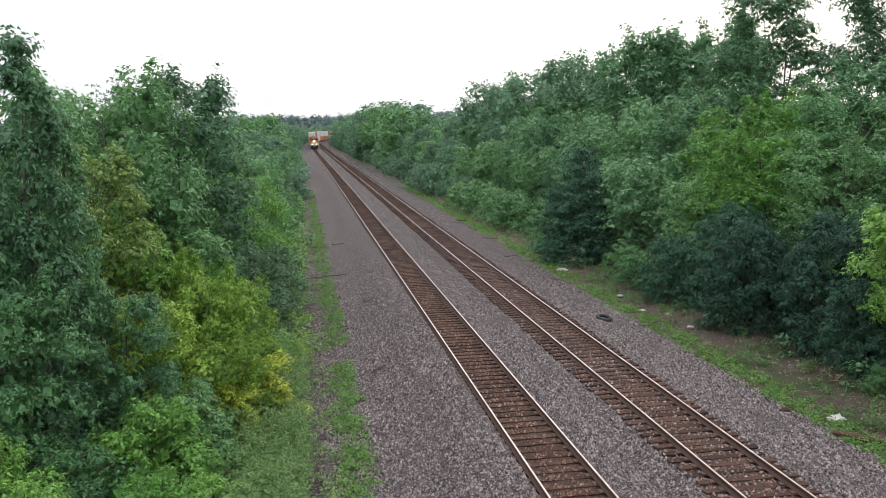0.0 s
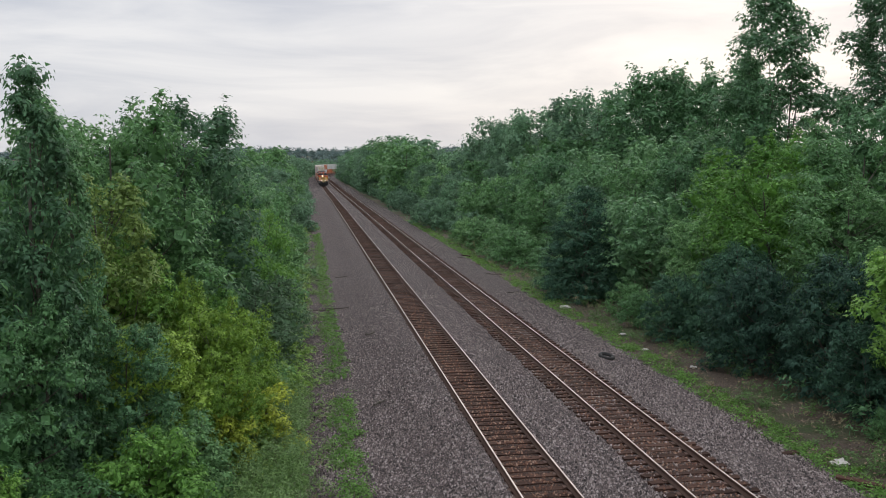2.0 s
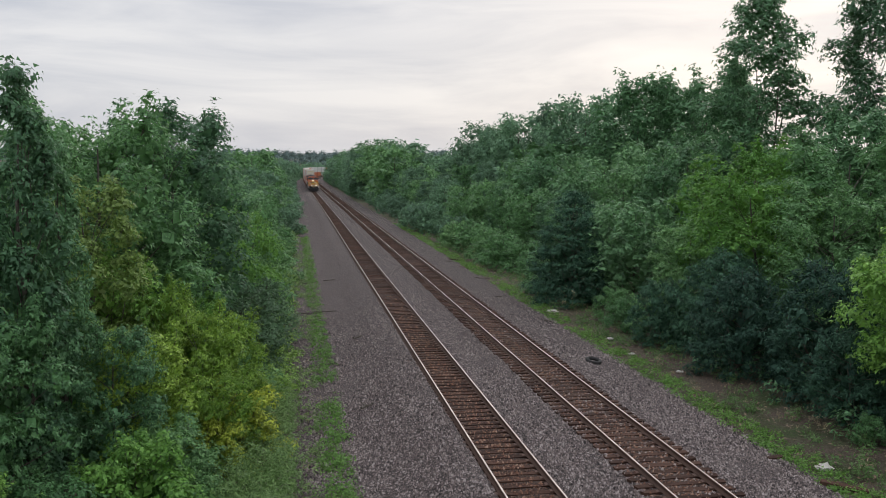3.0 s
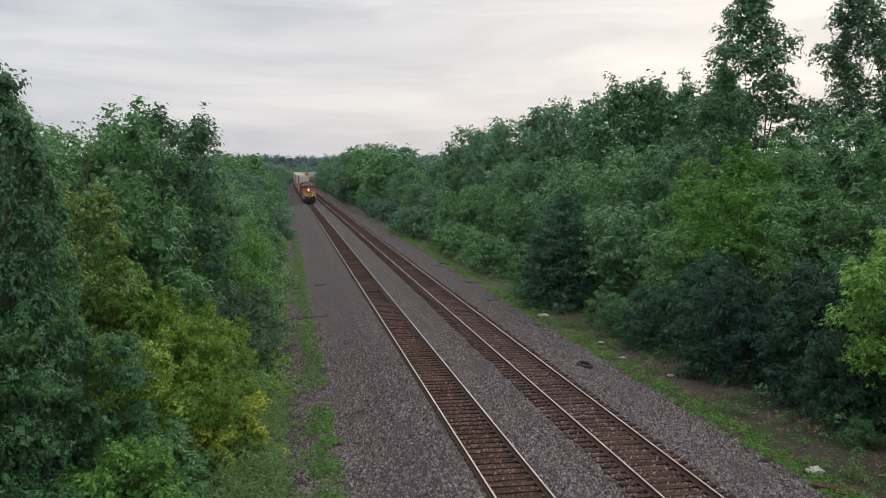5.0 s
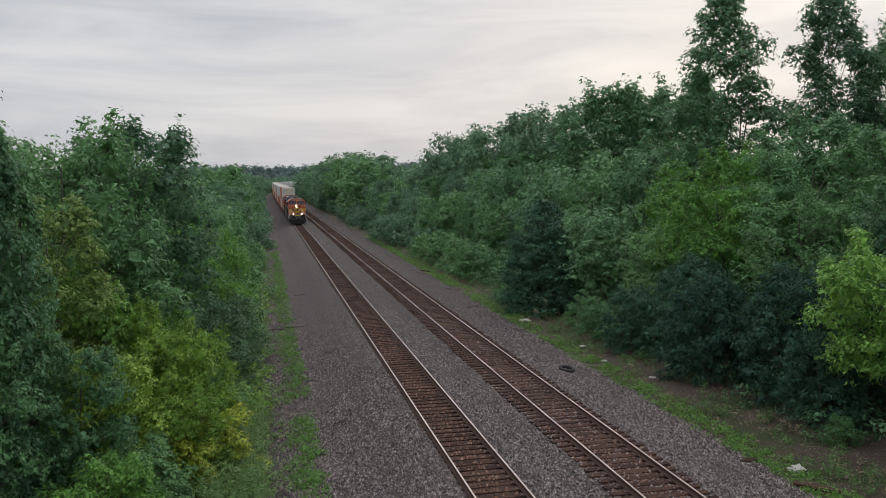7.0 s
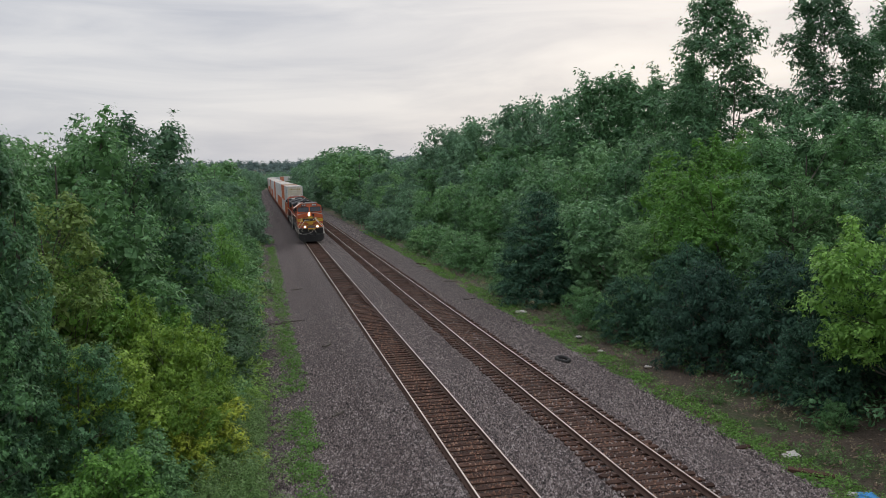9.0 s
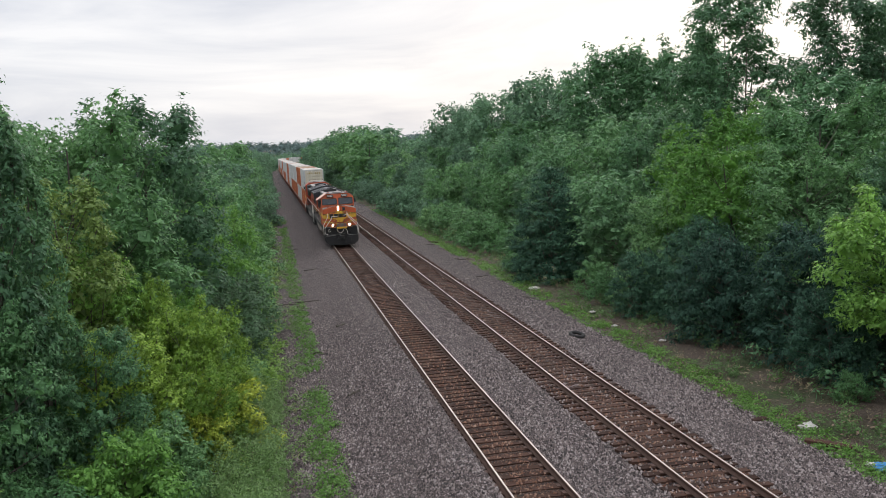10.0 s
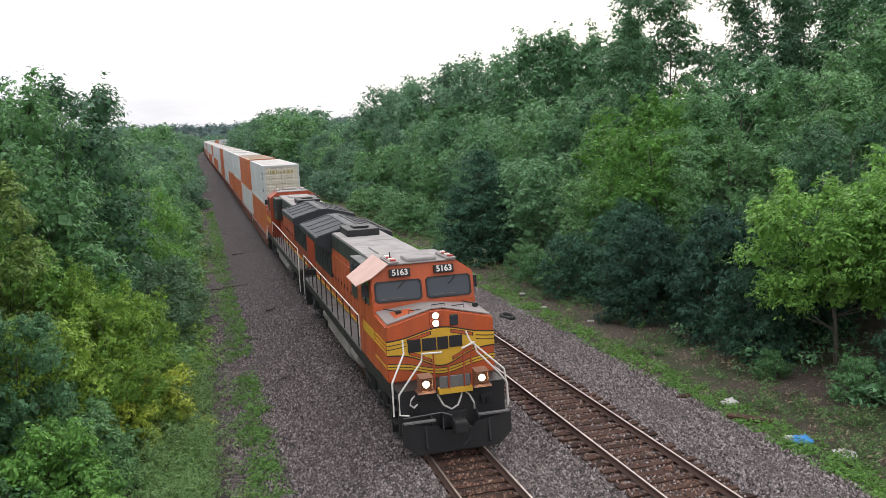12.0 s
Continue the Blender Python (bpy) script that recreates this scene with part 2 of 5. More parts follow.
def box(bm, x0, x1, y0, y1, z0, z1, bevel=0.0):
    """A box in bm, with bevelled edges where asked."""
    r = bmesh.ops.create_cube(bm, size=1, matrix=Matrix.LocRotScale(((x0 + x1) / 2, (y0 + y1) / 2, (z0 + z1) / 2), None, (x1 - x0, y1 - y0, z1 - z0)))
    if bevel:
        es = list({e for v in r["verts"] for e in v.link_edges})
        bmesh.ops.bevel(bm, geom=es, offset=bevel, segments=2, affect="EDGES", profile=0.6)
    return bm


def tube(bm, points, radius, sides=6, r_end=None):
    """A round bar through the points, tapering to r_end."""
    pts = [Vector(p) for p in points]
    r_end = radius if r_end is None else r_end
    rings = []
    for i, p in enumerate(pts):
        d = (pts[min(i + 1, len(pts) - 1)] - pts[max(i - 1, 0)]).normalized()
        u = d.orthogonal().normalized() if abs(d.z) > 0.95 else d.cross(Vector((0, 0, 1))).normalized()
        w = d.cross(u)
        r = radius + (r_end - radius) * i / max(1, len(pts) - 1)
        rings.append([bm.verts.new(p + (u * math.cos(a) + w * math.sin(a)) * r) for a in [2 * math.pi * k / sides for k in range(sides)]])
    for a, b in zip(rings, rings[1:]):
        for k in range(sides):
            bm.faces.new((a[k], a[(k + 1) % sides], b[(k + 1) % sides], b[k]))
    bm.faces.new(rings[0][::-1])
    bm.faces.new(rings[-1])
    return bm


def extruded(bm, outline, axis, a, b):
    """A closed outline drawn in the plane across the axis, extruded from a to b. Outline points: (y, z) for x, (x, z) for y, (x, y) for z."""
    def at(p, v):
        return {"x": (v, p[0], p[1]), "y": (p[0], v, p[1]), "z": (p[0], p[1], v)}[axis]
    lo = [bm.verts.new(at(p, a)) for p in outline]
    hi = [bm.verts.new(at(p, b)) for p in outline]
    n = len(outline)
    bm.faces.new(lo)
    bm.faces.new(hi[::-1])
    for i in range(n):
        bm.faces.new((lo[i], hi[i], hi[(i + 1) % n], lo[(i + 1) % n]))
    return bm


# ---- the line: straight, then a long bend to the right ----
BEND_AT, BEND_R, TRACK_GAP = 455.0, 700.0, 4.28


def line(s, off=0.0):
    """Place and heading on the line at s metres along it, off metres to its right."""
    k = min(1.0, max(0.0, (s - 120) / 210))
    drift = -0.45 * k * k * (3 - 2 * k)
    if s <= BEND_AT:
        return Vector((drift + off, s, 0)), 0.0
    a = (s - BEND_AT) / BEND_R
    r = BEND_R - off
    return Vector((drift + BEND_R - r * math.cos(a), BEND_AT + r * math.sin(a), 0)), a


def strip(name, profile, s0, s1, mat, step=3.0, rough=0.0, edge=0.0, seed=3):
    """A sheet along the line with the cross-section profile [(x, z), ...]; its ends wander by edge, its surface by rough."""
    rng = np.random.default_rng(seed)
    xs, zs = [p[0] for p in profile], [p[1] for p in profile]
    ss, s = [], s0
    while s < s1:
        ss.append(s)
        s += step * (1 if s < 120 else 3)
    vs = []
    for i, s in enumerate(ss):
        for j, (x, z) in enumerate(zip(xs, zs)):
            x2 = x
            if edge and j in (0, len(xs) - 1):
                x2 += edge * noise.noise((s * 0.16, j * 7.3, seed)) + edge * 0.5 * noise.noise((s * 0.7, j * 3.1, seed))
            p, _ = line(s, x2)
            zz = z + (rough * noise.noise((x * 0.9, s * 0.35, seed)) if 0 < j < len(xs) - 1 else 0)
            vs.append((p.x, p.y, zz))
    n = len(xs)
    fs = [(i * n + j, i * n + j + 1, (i + 1) * n + j + 1, (i + 1) * n + j) for i in range(len(ss) - 1) for j in range(n - 1)]
    return new(name, from_arrays(name, vs, fs, mat))


def ground_height(x, y):
    """Height of the natural ground beside the line."""
    a = math.atan2(y - BEND_AT, BEND_R - x) if y > BEND_AT else 0
    x = x if y <= BEND_AT else BEND_R - math.hypot(BEND_R - x, y - BEND_AT)
    if -4.5 < x < 9.5:
        z = -0.95
    elif x <= -4.5:
        z = -0.95 - 0.25 * min(1, (-4.5 - x) / 4)
    else:
        z = -0.95 + 0.5 * min(1, max(0, (x - 11) / 12))
    far = min(1.0, max(0.0, (y - 720) / 300))
    z += 0.10 * noise.noise((x * 0.35, y * 0.35, 0)) + 15 * far * far * (3 - 2 * far)
    return z


def build_ground():
    xs = np.concatenate([-np.geomspace(2600, 42, 14), np.arange(-40, 50, 1.5), np.geomspace(52, 2600, 14)])
    ys = np.concatenate([[-1200, -400, -120, -50], np.arange(-30, 130, 2.0), np.arange(130, 560, 12), np.geomspace(570, 3200, 14)])
    vs = [(x, y, ground_height(x, y)) for y in ys for x in xs]
    n = len(xs)
    fs = [(i * n + j, i * n + j + 1, (i + 1) * n + j + 1, (i + 1) * n + j) for i in range(len(ys) - 1) for j in range(n - 1)]
    ob = new("ground", from_arrays("ground", vs, fs, SOIL))
    tagged(ob, "bare soil and rough grass beside the railway", "ground", kind="structure")


build_ground()
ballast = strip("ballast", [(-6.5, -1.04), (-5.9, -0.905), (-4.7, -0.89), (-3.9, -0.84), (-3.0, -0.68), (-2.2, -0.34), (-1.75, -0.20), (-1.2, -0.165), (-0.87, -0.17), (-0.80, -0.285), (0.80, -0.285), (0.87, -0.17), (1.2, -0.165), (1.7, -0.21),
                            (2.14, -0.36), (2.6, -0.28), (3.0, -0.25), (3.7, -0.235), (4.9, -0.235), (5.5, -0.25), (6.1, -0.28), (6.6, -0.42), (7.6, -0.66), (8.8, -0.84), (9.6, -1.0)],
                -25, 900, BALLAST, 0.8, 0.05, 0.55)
tagged(ballast, "grey crushed-stone ballast bed under two railway tracks", "ballast", kind="structure")
for x0, top in ((0.0, -0.212), (TRACK_GAP, -0.208)):
    bed = strip("ballast_crib", [(x0 - 1.0, top - 0.09), (x0 - 0.6, top - 0.012), (x0, top), (x0 + 0.6, top - 0.012), (x0 + 1.0, top - 0.09)], -25, 900, BALLAST_RUST, 0.8, 0.012, 0.25, 5)
    tagged(bed, "rust-stained crushed stone between the rails", "ballast", kind="structure")

RAIL_PROFILE = [(-0.07, -0.172), (0.07, -0.172), (0.07, -0.160), (0.012, -0.142), (0.010, -0.045), (0.036, -0.034), (0.037, -0.008), (0.021, -0.001), (-0.021, -0.001),
                (-0.037, -0.008), (-0.036, -0.034), (-0.010, -0.045), (-0.012, -0.142), (-0.07, -0.160)]


def rail_mesh(off):
    ss = [-25 + 5.0 * i for i in range(96)] + [455 + 6.0 * i for i in range(75)]
    vs, fs, n = [], [], len(RAIL_PROFILE)
    for s in ss:
        for x, z in RAIL_PROFILE:
            p, _ = line(s, off + x)
            vs.append((p.x, p.y, z))
    for i in range(len(ss) - 1):
        for j in range(n):
            fs.append((i * n + j, i * n + (j + 1) % n, (i + 1) * n + (j + 1) % n, (i + 1) * n + j))
    me = from_arrays("rail", vs, fs, RAIL_SIDE)
    me.materials.append(RAIL_TOP)
    idx = np.array([1 if (k % n) == 7 else 0 for k in range(len(fs))], np.int32)
    me.polygons.foreach_set("material_index", idx)
    return me


def tie_mesh(seed):
    rng = random.Random(seed)
    bm = bmesh.new()
    bmesh.ops.create_cube(bm, size=1, matrix=Matrix.Diagonal((2.59, 0.225, 0.18, 1)))
    bmesh.ops.subdivide_edges(bm, edges=[e for e in bm.edges if abs(e.verts[0].co.x - e.verts[1].co.x) > 1], cuts=3)
    for v in bm.verts:
        v.co += Vector((rng.uniform(-0.03, 0.03) if abs(v.co.x) > 1 else 0, rng.uniform(-0.014, 0.014), rng.uniform(-0.012, 0.006)))
    return mesh_of("tie", bm, TIE_WOOD)


TIE_STEP, TIE_START, TIES_NEAR = 0.495, 13.0, 150
TIES = [tie_mesh(i) for i in range(7)]


def build_track(off, label, seed):
    rng = random.Random(seed)
    track = new("railway_track")
    tagged(track, label, "railway track", kind="structure")
    for side in (-0.7525, 0.7525):
        part("rail", rail_mesh(off + side), RAIL_SIDE, track, "steel rail with a polished running surface")
    # tie plates and spikes under both rails, near the viewer
    bm = bmesh.new()
    for i in range(110):
        for side in (-0.7525, 0.7525):
            x, y = off + side, TIE_START + i * TIE_STEP
            for sx in (-0.125, 0.125):
                bmesh.ops.create_cube(bm, size=1, matrix=Matrix.LocRotScale((x + sx, y, -0.176), None, (0.1, 0.18, 0.022)))
    tagged(part("tie_plates", bm, IRON, track, "rusty steel tie plates"), kind="stuff")
    # the far ties, joined
    vs, fs = [], []
    for i in range(900):
        s = TIE_START + TIES_NEAR * TIE_STEP + i * TIE_STEP
        p, a = line(s, off)
        c, d = math.cos(a), math.sin(a)
        w = 1.295 + rng.uniform(-0.03, 0.03)
        k = len(vs)
        for sx, sy, z in ((-1, -1, -0.19), (1, -1, -0.19), (1, 1, -0.19), (-1, 1, -0.19), (-1, -1, -0.3), (1, -1, -0.3), (1, 1, -0.3), (-1, 1, -0.3)):
            u, v = sx * w, sy * 0.112
            vs.append((p.x + u * c + v * d, p.y - u * d + v * c, z + rng.uniform(-0.006, 0.006)))
        fs += [(k, k + 1, k + 2, k + 3), (k, k + 4, k + 5, k + 1), (k + 2, k + 6, k + 7, k + 3), (k + 1, k + 5, k + 6, k + 2), (k, k + 3, k + 7, k + 4)]
    far = part("far_ties", from_arrays("far_ties", vs, fs, TIE_WOOD), TIE_WOOD, track, "weathered wooden ties running into the distance")
    far["kind"] = "stuff"
    return track


track_1 = build_track(0.0, "railway track with rust-stained ballast and old wooden ties", 1)
track_2 = build_track(TRACK_GAP, "second railway track with wooden ties standing clear of the ballast", 2)


# ---- plants ----
def blades(c, a, b, nrm, s, width, tri):
    """Vertices and triangles of leaves at c, pointing along a, b across: kites folded on the midrib, or plain pointed blades."""
    n = len(c)
    k = np.arange(n)[:, None]
    if tri:
        v = np.stack([c - a * s * 0.45 + b * s * width * 0.5, c + a * s * 0.55, c - a * s * 0.35 - b * s * width * 0.5], 1).reshape(-1, 3)
        return v, k * 3 + np.array([[0, 1, 2]])
    fold = nrm * s * 0.10
    v = np.stack([c - a * s * 0.5, c + b * s * width * 0.5 + fold, c + a * s * 0.5 - nrm * s * 0.08, c - b * s * width * 0.5 + fold], 1).reshape(-1, 3)
    return v, np.concatenate([k * 4 + np.array([[0, 1, 2]]), k * 4 + np.array([[0, 2, 3]])], 1).reshape(-1, 3)


def unit(v):
    return v / (np.linalg.norm(v, axis=1)[:, None] + 1e-9)


def leaves(rng, centres, radii, count, size, up=0.5, droop=0.3, shell=0.55, width=0.6, spray=10, tuft=1.5, tri=False, lift=0.5, stray=0.10):
    """Leaves in small sprays over the outer part of the clumps, a share lift of the lower ones moved to the upper side: arrays of vertices and triangles."""
    centres, radii = np.asarray(centres, float), np.asarray(radii, float)
    w = (radii[:, 0] * radii[:, 2]) + 1e-6
    ns = max(1, count // spray)
    pick = rng.choice(len(centres), ns, p=w / w.sum())
    d = rng.normal(size=(ns, 3))
    d[:, 2] = np.where((d[:, 2] < 0) & (rng.random(ns) < lift), -d[:, 2], d[:, 2])
    d = unit(d)
    r = shell + (1 - shell) * rng.random(ns) ** 0.5
    r = np.where(rng.random(ns) < stray, r * 1.3, r)
    at = centres[pick] + d * radii[pick] * r[:, None]
    count = ns * spray
    d = np.repeat(d, spray, 0)
    off = rng.normal(size=(count, 3)) * np.array([1, 1, 0.55]) * size * tuft * 0.55
    c = np.repeat(at, spray, 0) + off + d * size * 0.4
    nrm = unit(d * 0.7 + np.array([0, 0, up]) + off / (size * tuft) * 0.5 + rng.normal(size=(count, 3)) * 0.38)
    a = off / (size * tuft) + rng.normal(size=(count, 3)) * 0.4 + d * 0.5 - np.array([0, 0, droop])
    a = unit(a - nrm * (a * nrm).sum(1)[:, None])
    return blades(c, a, np.cross(nrm, a), nrm, size * (0.6 + 0.8 * rng.random(count))[:, None], width, tri)


def inner_leaves(rng, centres, sizes, per, share=0.6, leaf=0.6):
    """Large overlapping leaf sprays inside the clumps, which close the crown: arrays of vertices and triangles."""
    centres, sizes = np.repeat(np.asarray(centres, float), per, 0), np.repeat(np.asarray(sizes, float), per)
    n = len(centres)
    d = unit(rng.normal(size=(n, 3)))
    nrm = unit(d + rng.normal(size=(n, 3)) * 0.35)
    a = rng.normal(size=(n, 3)) - np.array([0, 0, 0.4])
    a = unit(a - nrm * (a * nrm).sum(1)[:, None])
    c = centres + d * (sizes * share)[:, None] * np.array([1, 1, 0.7])
    return blades(c, a, np.cross(nrm, a), nrm, (sizes * leaf * (0.7 + 0.6 * rng.random(n)))[:, None], 0.8, False)


def limb(rng, start, end, r0, r1, bm, sag=0.12):
    start, end = np.array(start), np.array(end)
    mid = (start + end) / 2 + rng.normal(size=3) * np.linalg.norm(end - start) * 0.06 - np.array([0, 0, sag * np.linalg.norm(end - start) * 0.2])
    tube(bm, [start, mid, end], r0, 3, r1)


def tree_parts(name, seed, height, width, low, clumps, count, size, mat, style="round", fine=1.0, stems=1, tri=False):
    """Trunk and crown meshes of one tree. low: where the crown begins, as a share of the height."""
    rng = np.random.default_rng(seed)
    bm = bmesh.new()
    lean = rng.normal(size=2) * 0.03 * height
    top = np.array([lean[0], lean[1], height * 0.93])
    r0 = 0.011 * height + 0.03
    spine = lambda u: np.array([lean[0] * u * u, lean[1] * u * u, height * 0.93 * u])
    for k in range(stems):
        o = rng.normal(size=2) * 0.15 * (stems > 1)
        tip = spine(1) + np.array([*(rng.normal(size=2) * width * 0.22 * (stems > 1)), 0])
        pts = [np.array([o[0], o[1], -0.25])] + [spine(u) * (1 - 0.25 * (stems > 1)) + (tip - spine(1)) * u + np.array([*(rng.normal(size=2) * 0.012 * height), 0]) for u in (0.22, 0.45, 0.7, 0.98)]
        tube(bm, pts, r0 * (0.75 if stems > 1 else 1), 7, 0.02)
    cs, rs, limbs = [], [], []
    for i in range(clumps):
        u = (i + rng.random()) / clumps
        h = low + (1 - low) * u
        if style == "round":
            env = math.sin(math.pi * min(1, 0.16 + 0.70 * u)) ** 0.75
        elif style == "column":
            env = 0.55 + 0.45 * math.sin(math.pi * u)
            env *= 1 - 0.72 * u ** 2
        elif style == "cone":
            env = (1 - u) ** 0.5 * 0.9 + 0.06
        else:
            env = math.sin(math.pi * min(1, 0.35 + 0.6 * u)) ** 0.6
        ang = i * 2.39996 + rng.normal() * 0.5
        deep = (0.66, 0.34) if style in ("round", "bush") else (0.45, 0.55)
        rad = width / 2 * env * (deep[0] + deep[1] * rng.random() ** 0.5) * (1 + 0.18 * math.sin(3 * ang + seed))
        c = spine(h) * np.array([1, 1, height / (height * 0.93)]) + np.array([math.cos(ang) * rad, math.sin(ang) * rad, rng.normal() * 0.02 * height])
        q = (0.16 + 0.15 * rng.random()) * width * (0.62 + 0.38 * env) * fine
        if style == "cone":
            q = (0.10 + 0.07 * rng.random()) * width * (0.5 + 0.8 * (1 - u)) * fine
        c[2] = min(c[2], height - q * 0.5)
        cs.append(c)
        rs.append((q, q, q * (0.62 if style != "column" else 0.9)))
        if i % 3 == 0 and size < 0.6:
            b = spine(max(0.12, h - 0.10 - 0.12 * rng.random()))
            own = bmesh.new() if name == "tall" and i % 6 == 0 else bm
            if name != "tall" or own is not bm:
                limb(rng, b, c, r0 * (1 - h) * 0.42 + 0.018, 0.012, own)
            if own is not bm:
                limbs.append(mesh_of("limb", own, BARK))
    # shoots that stand out of the crown
    if style != "cone":
        for i in range(int(clumps * 0.5)):
            k = rng.integers(len(cs) // 3, clumps)
            way = (cs[k] - spine(0.55)) / (np.linalg.norm(cs[k] - spine(0.55)) + 1e-6) + np.array([0, 0, 0.55]) + rng.normal(size=3) * 0.25
            way /= np.linalg.norm(way)
            q0 = rs[k][0]
            reach = q0 * (0.6 + 0.7 * rng.random())
            if name != "tall" and size < 0.3:
                limb(rng, cs[k], cs[k] + way * reach * 1.3, 0.018, 0.006, bm)
            for u in (0.75, 1.05, 1.35):
                q = q0 * (0.42 - 0.2 * u * 0.7)
                cs.append(cs[k] + way * reach * u)
                rs.append((q, q, q * 0.9))
    conifer = mat is LEAF_CEDAR
    body = len(rs) if style == "cone" else clumps
    v, f = leaves(rng, cs, rs, count, size, up=0.6, shell=0.3 if conifer or name == "tall" else 0.68, width=0.30 if conifer else 0.62, spray=12 if conifer else 7, tuft=1.3, tri=tri, lift=0.3 if conifer else 0.62, stray=0.08)
    if name != "tall":
        v2, f2 = inner_leaves(rng, cs[:body], [r[0] for r in rs[:body]], 3 if style == "cone" or size > 0.5 else 10, 0.42, 0.46 if size < 0.5 else 0.75)
        core = [spine(low + (1 - low) * (k + 0.5) / 9 * 0.82) for k in range(9)]
        girth = [width * 0.30 * (math.sin(math.pi * (k + 1.2) / 11) if style != "cone" else 1 - k / 9) for k in range(9)]
        v3, f3 = inner_leaves(rng, core, girth, 20 if size < 0.5 else 4, 0.62, 0.42 if size < 0.5 else 0.8)
        v2, f2 = np.concatenate([v2, v3]), np.concatenate([f2, f3 + len(v2)])
        v, f = np.concatenate([v, v2]), np.concatenate([f, f2 + len(v)])
    trunk = mesh_of(name + "_trunk", bm, BARK)
    return trunk, from_arrays(name + "_crown", v, f, mat), limbs


def plant(name, meshes, label, category, x, y, turn=0, scale=1.0, tall=1.0, group="", mat=None):
    ob = new(name)
    ob.matrix_basis = Matrix.LocRotScale((x, y, ground_height(x, y)), Euler((0, 0, radians(turn))), (scale, scale, scale * tall))
    tagged(ob, label, category, group)
    part("trunk", meshes[0], BARK, ob)
    part("crown", meshes[1], mat, ob)
    for me in meshes[2]:
        part("limb", me, BARK, ob)
    return ob


R = random.Random(11)
NEAR = {
    "maple": tree_parts("maple", 1, 9.0, 5.6, 0.14, 62, 19000, 0.155, LEAF_GREEN, "round", 0.70, 1, True),
    "ash": tree_parts("ash", 2, 9.0, 5.0, 0.12, 60, 22000, 0.148, LEAF_DARK, "round", 0.72, 1, True),
    "fresh": tree_parts("fresh", 3, 8.0, 6.0, 0.08, 62, 19000, 0.158, LEAF_FRESH, "round", 0.66, 1, True),
    "boughs": tree_parts("boughs", 14, 8.0, 6.4, 0.36, 52, 21000, 0.17, LEAF_FRESH, "round", 0.64, 1, True),
    "slender": tree_parts("slender", 4, 12.0, 3.1, 0.10, 84, 15000, 0.165, LEAF_DARK, "column", 0.66, 1, True),
    "shrub": tree_parts("shrub", 5, 3.4, 3.8, 0.04, 34, 6800, 0.145, LEAF_GREEN, "bush", 0.74, 3, True),
    "leafy": tree_parts("leafy", 15, 3.4, 3.8, 0.04, 34, 9000, 0.15, LEAF_FRESH, "bush", 0.74, 1, True),
    "bluebush": tree_parts("bluebush", 6, 3.4, 3.4, 0.04, 34, 9000, 0.13, LEAF_BLUE, "bush", 0.85, 3, True),
    "yellow": tree_parts("yellow", 7, 5.4, 3.8, 0.10, 46, 16000, 0.125, LEAF_YELLOW, "round", 0.64, 2, True),
    "olive": tree_parts("olive", 17, 9.4, 3.8, 0.10, 58, 17000, 0.14, LEAF_OLIVE, "round", 0.70, 1, True),
    "gold": tree_parts("gold", 8, 2.6, 2.2, 0.15, 16, 5000, 0.11, LEAF_GOLD, "bush", 0.9, 2, True),
    "cedar": tree_parts("cedar", 9, 7.6, 4.9, 0.02, 210, 27000, 0.20, LEAF_CEDAR, "cone", 1.0, 1, True),
    "juniper": tree_parts("juniper", 10, 5.6, 4.8, 0.02, 96, 17000, 0.20, LEAF_CEDAR, "bush", 0.58, 2, True),
    "tall": tree_parts("tall", 12, 22.0, 8.8, 0.32, 105, 20500, 0.29, LEAF_DARK, "column", 0.58, 2, True),
}
MID = {
    "maple": tree_parts("mid_maple", 21, 9.0, 5.8, 0.12, 50, 4800, 0.32, LEAF_GREEN, "round", 0.76, 1, True),
    "ash": tree_parts("mid_ash", 22, 10.0, 5.4, 0.12, 50, 4800, 0.32, LEAF_DARK, "round", 0.76, 1, True),
    "fresh": tree_parts("mid_fresh", 23, 8.0, 6.0, 0.10, 50, 4800, 0.32, LEAF_MID, "round", 0.74, 1, True),
    "shrub": tree_parts("mid_shrub", 25, 3.2, 3.8, 0.04, 28, 2500, 0.27, LEAF_GREEN, "bush", 0.8, 2, True),
    "oak": tree_parts("mid_oak", 26, 16.0, 8.0, 0.2, 80, 11000, 0.36, LEAF_DARK, "round", 0.72, 1, True),
}
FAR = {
    "maple": tree_parts("far_maple", 31, 9.0, 6.0, 0.08, 36, 1500, 0.62, LEAF_FAR_HAZE, "round", 0.85, 1, True),
    "ash": tree_parts("far_ash", 32, 10.0, 5.6, 0.08, 36, 1500, 0.62, LEAF_FAR_HAZE, "round", 0.85, 1, True),
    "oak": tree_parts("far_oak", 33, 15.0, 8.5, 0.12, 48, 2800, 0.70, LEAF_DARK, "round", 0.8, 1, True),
    "shrub": tree_parts("far_shrub", 34, 3.2, 4.0, 0.04, 16, 420, 0.55, LEAF_FAR_HAZE, "bush", 0.9, 1, True),
}
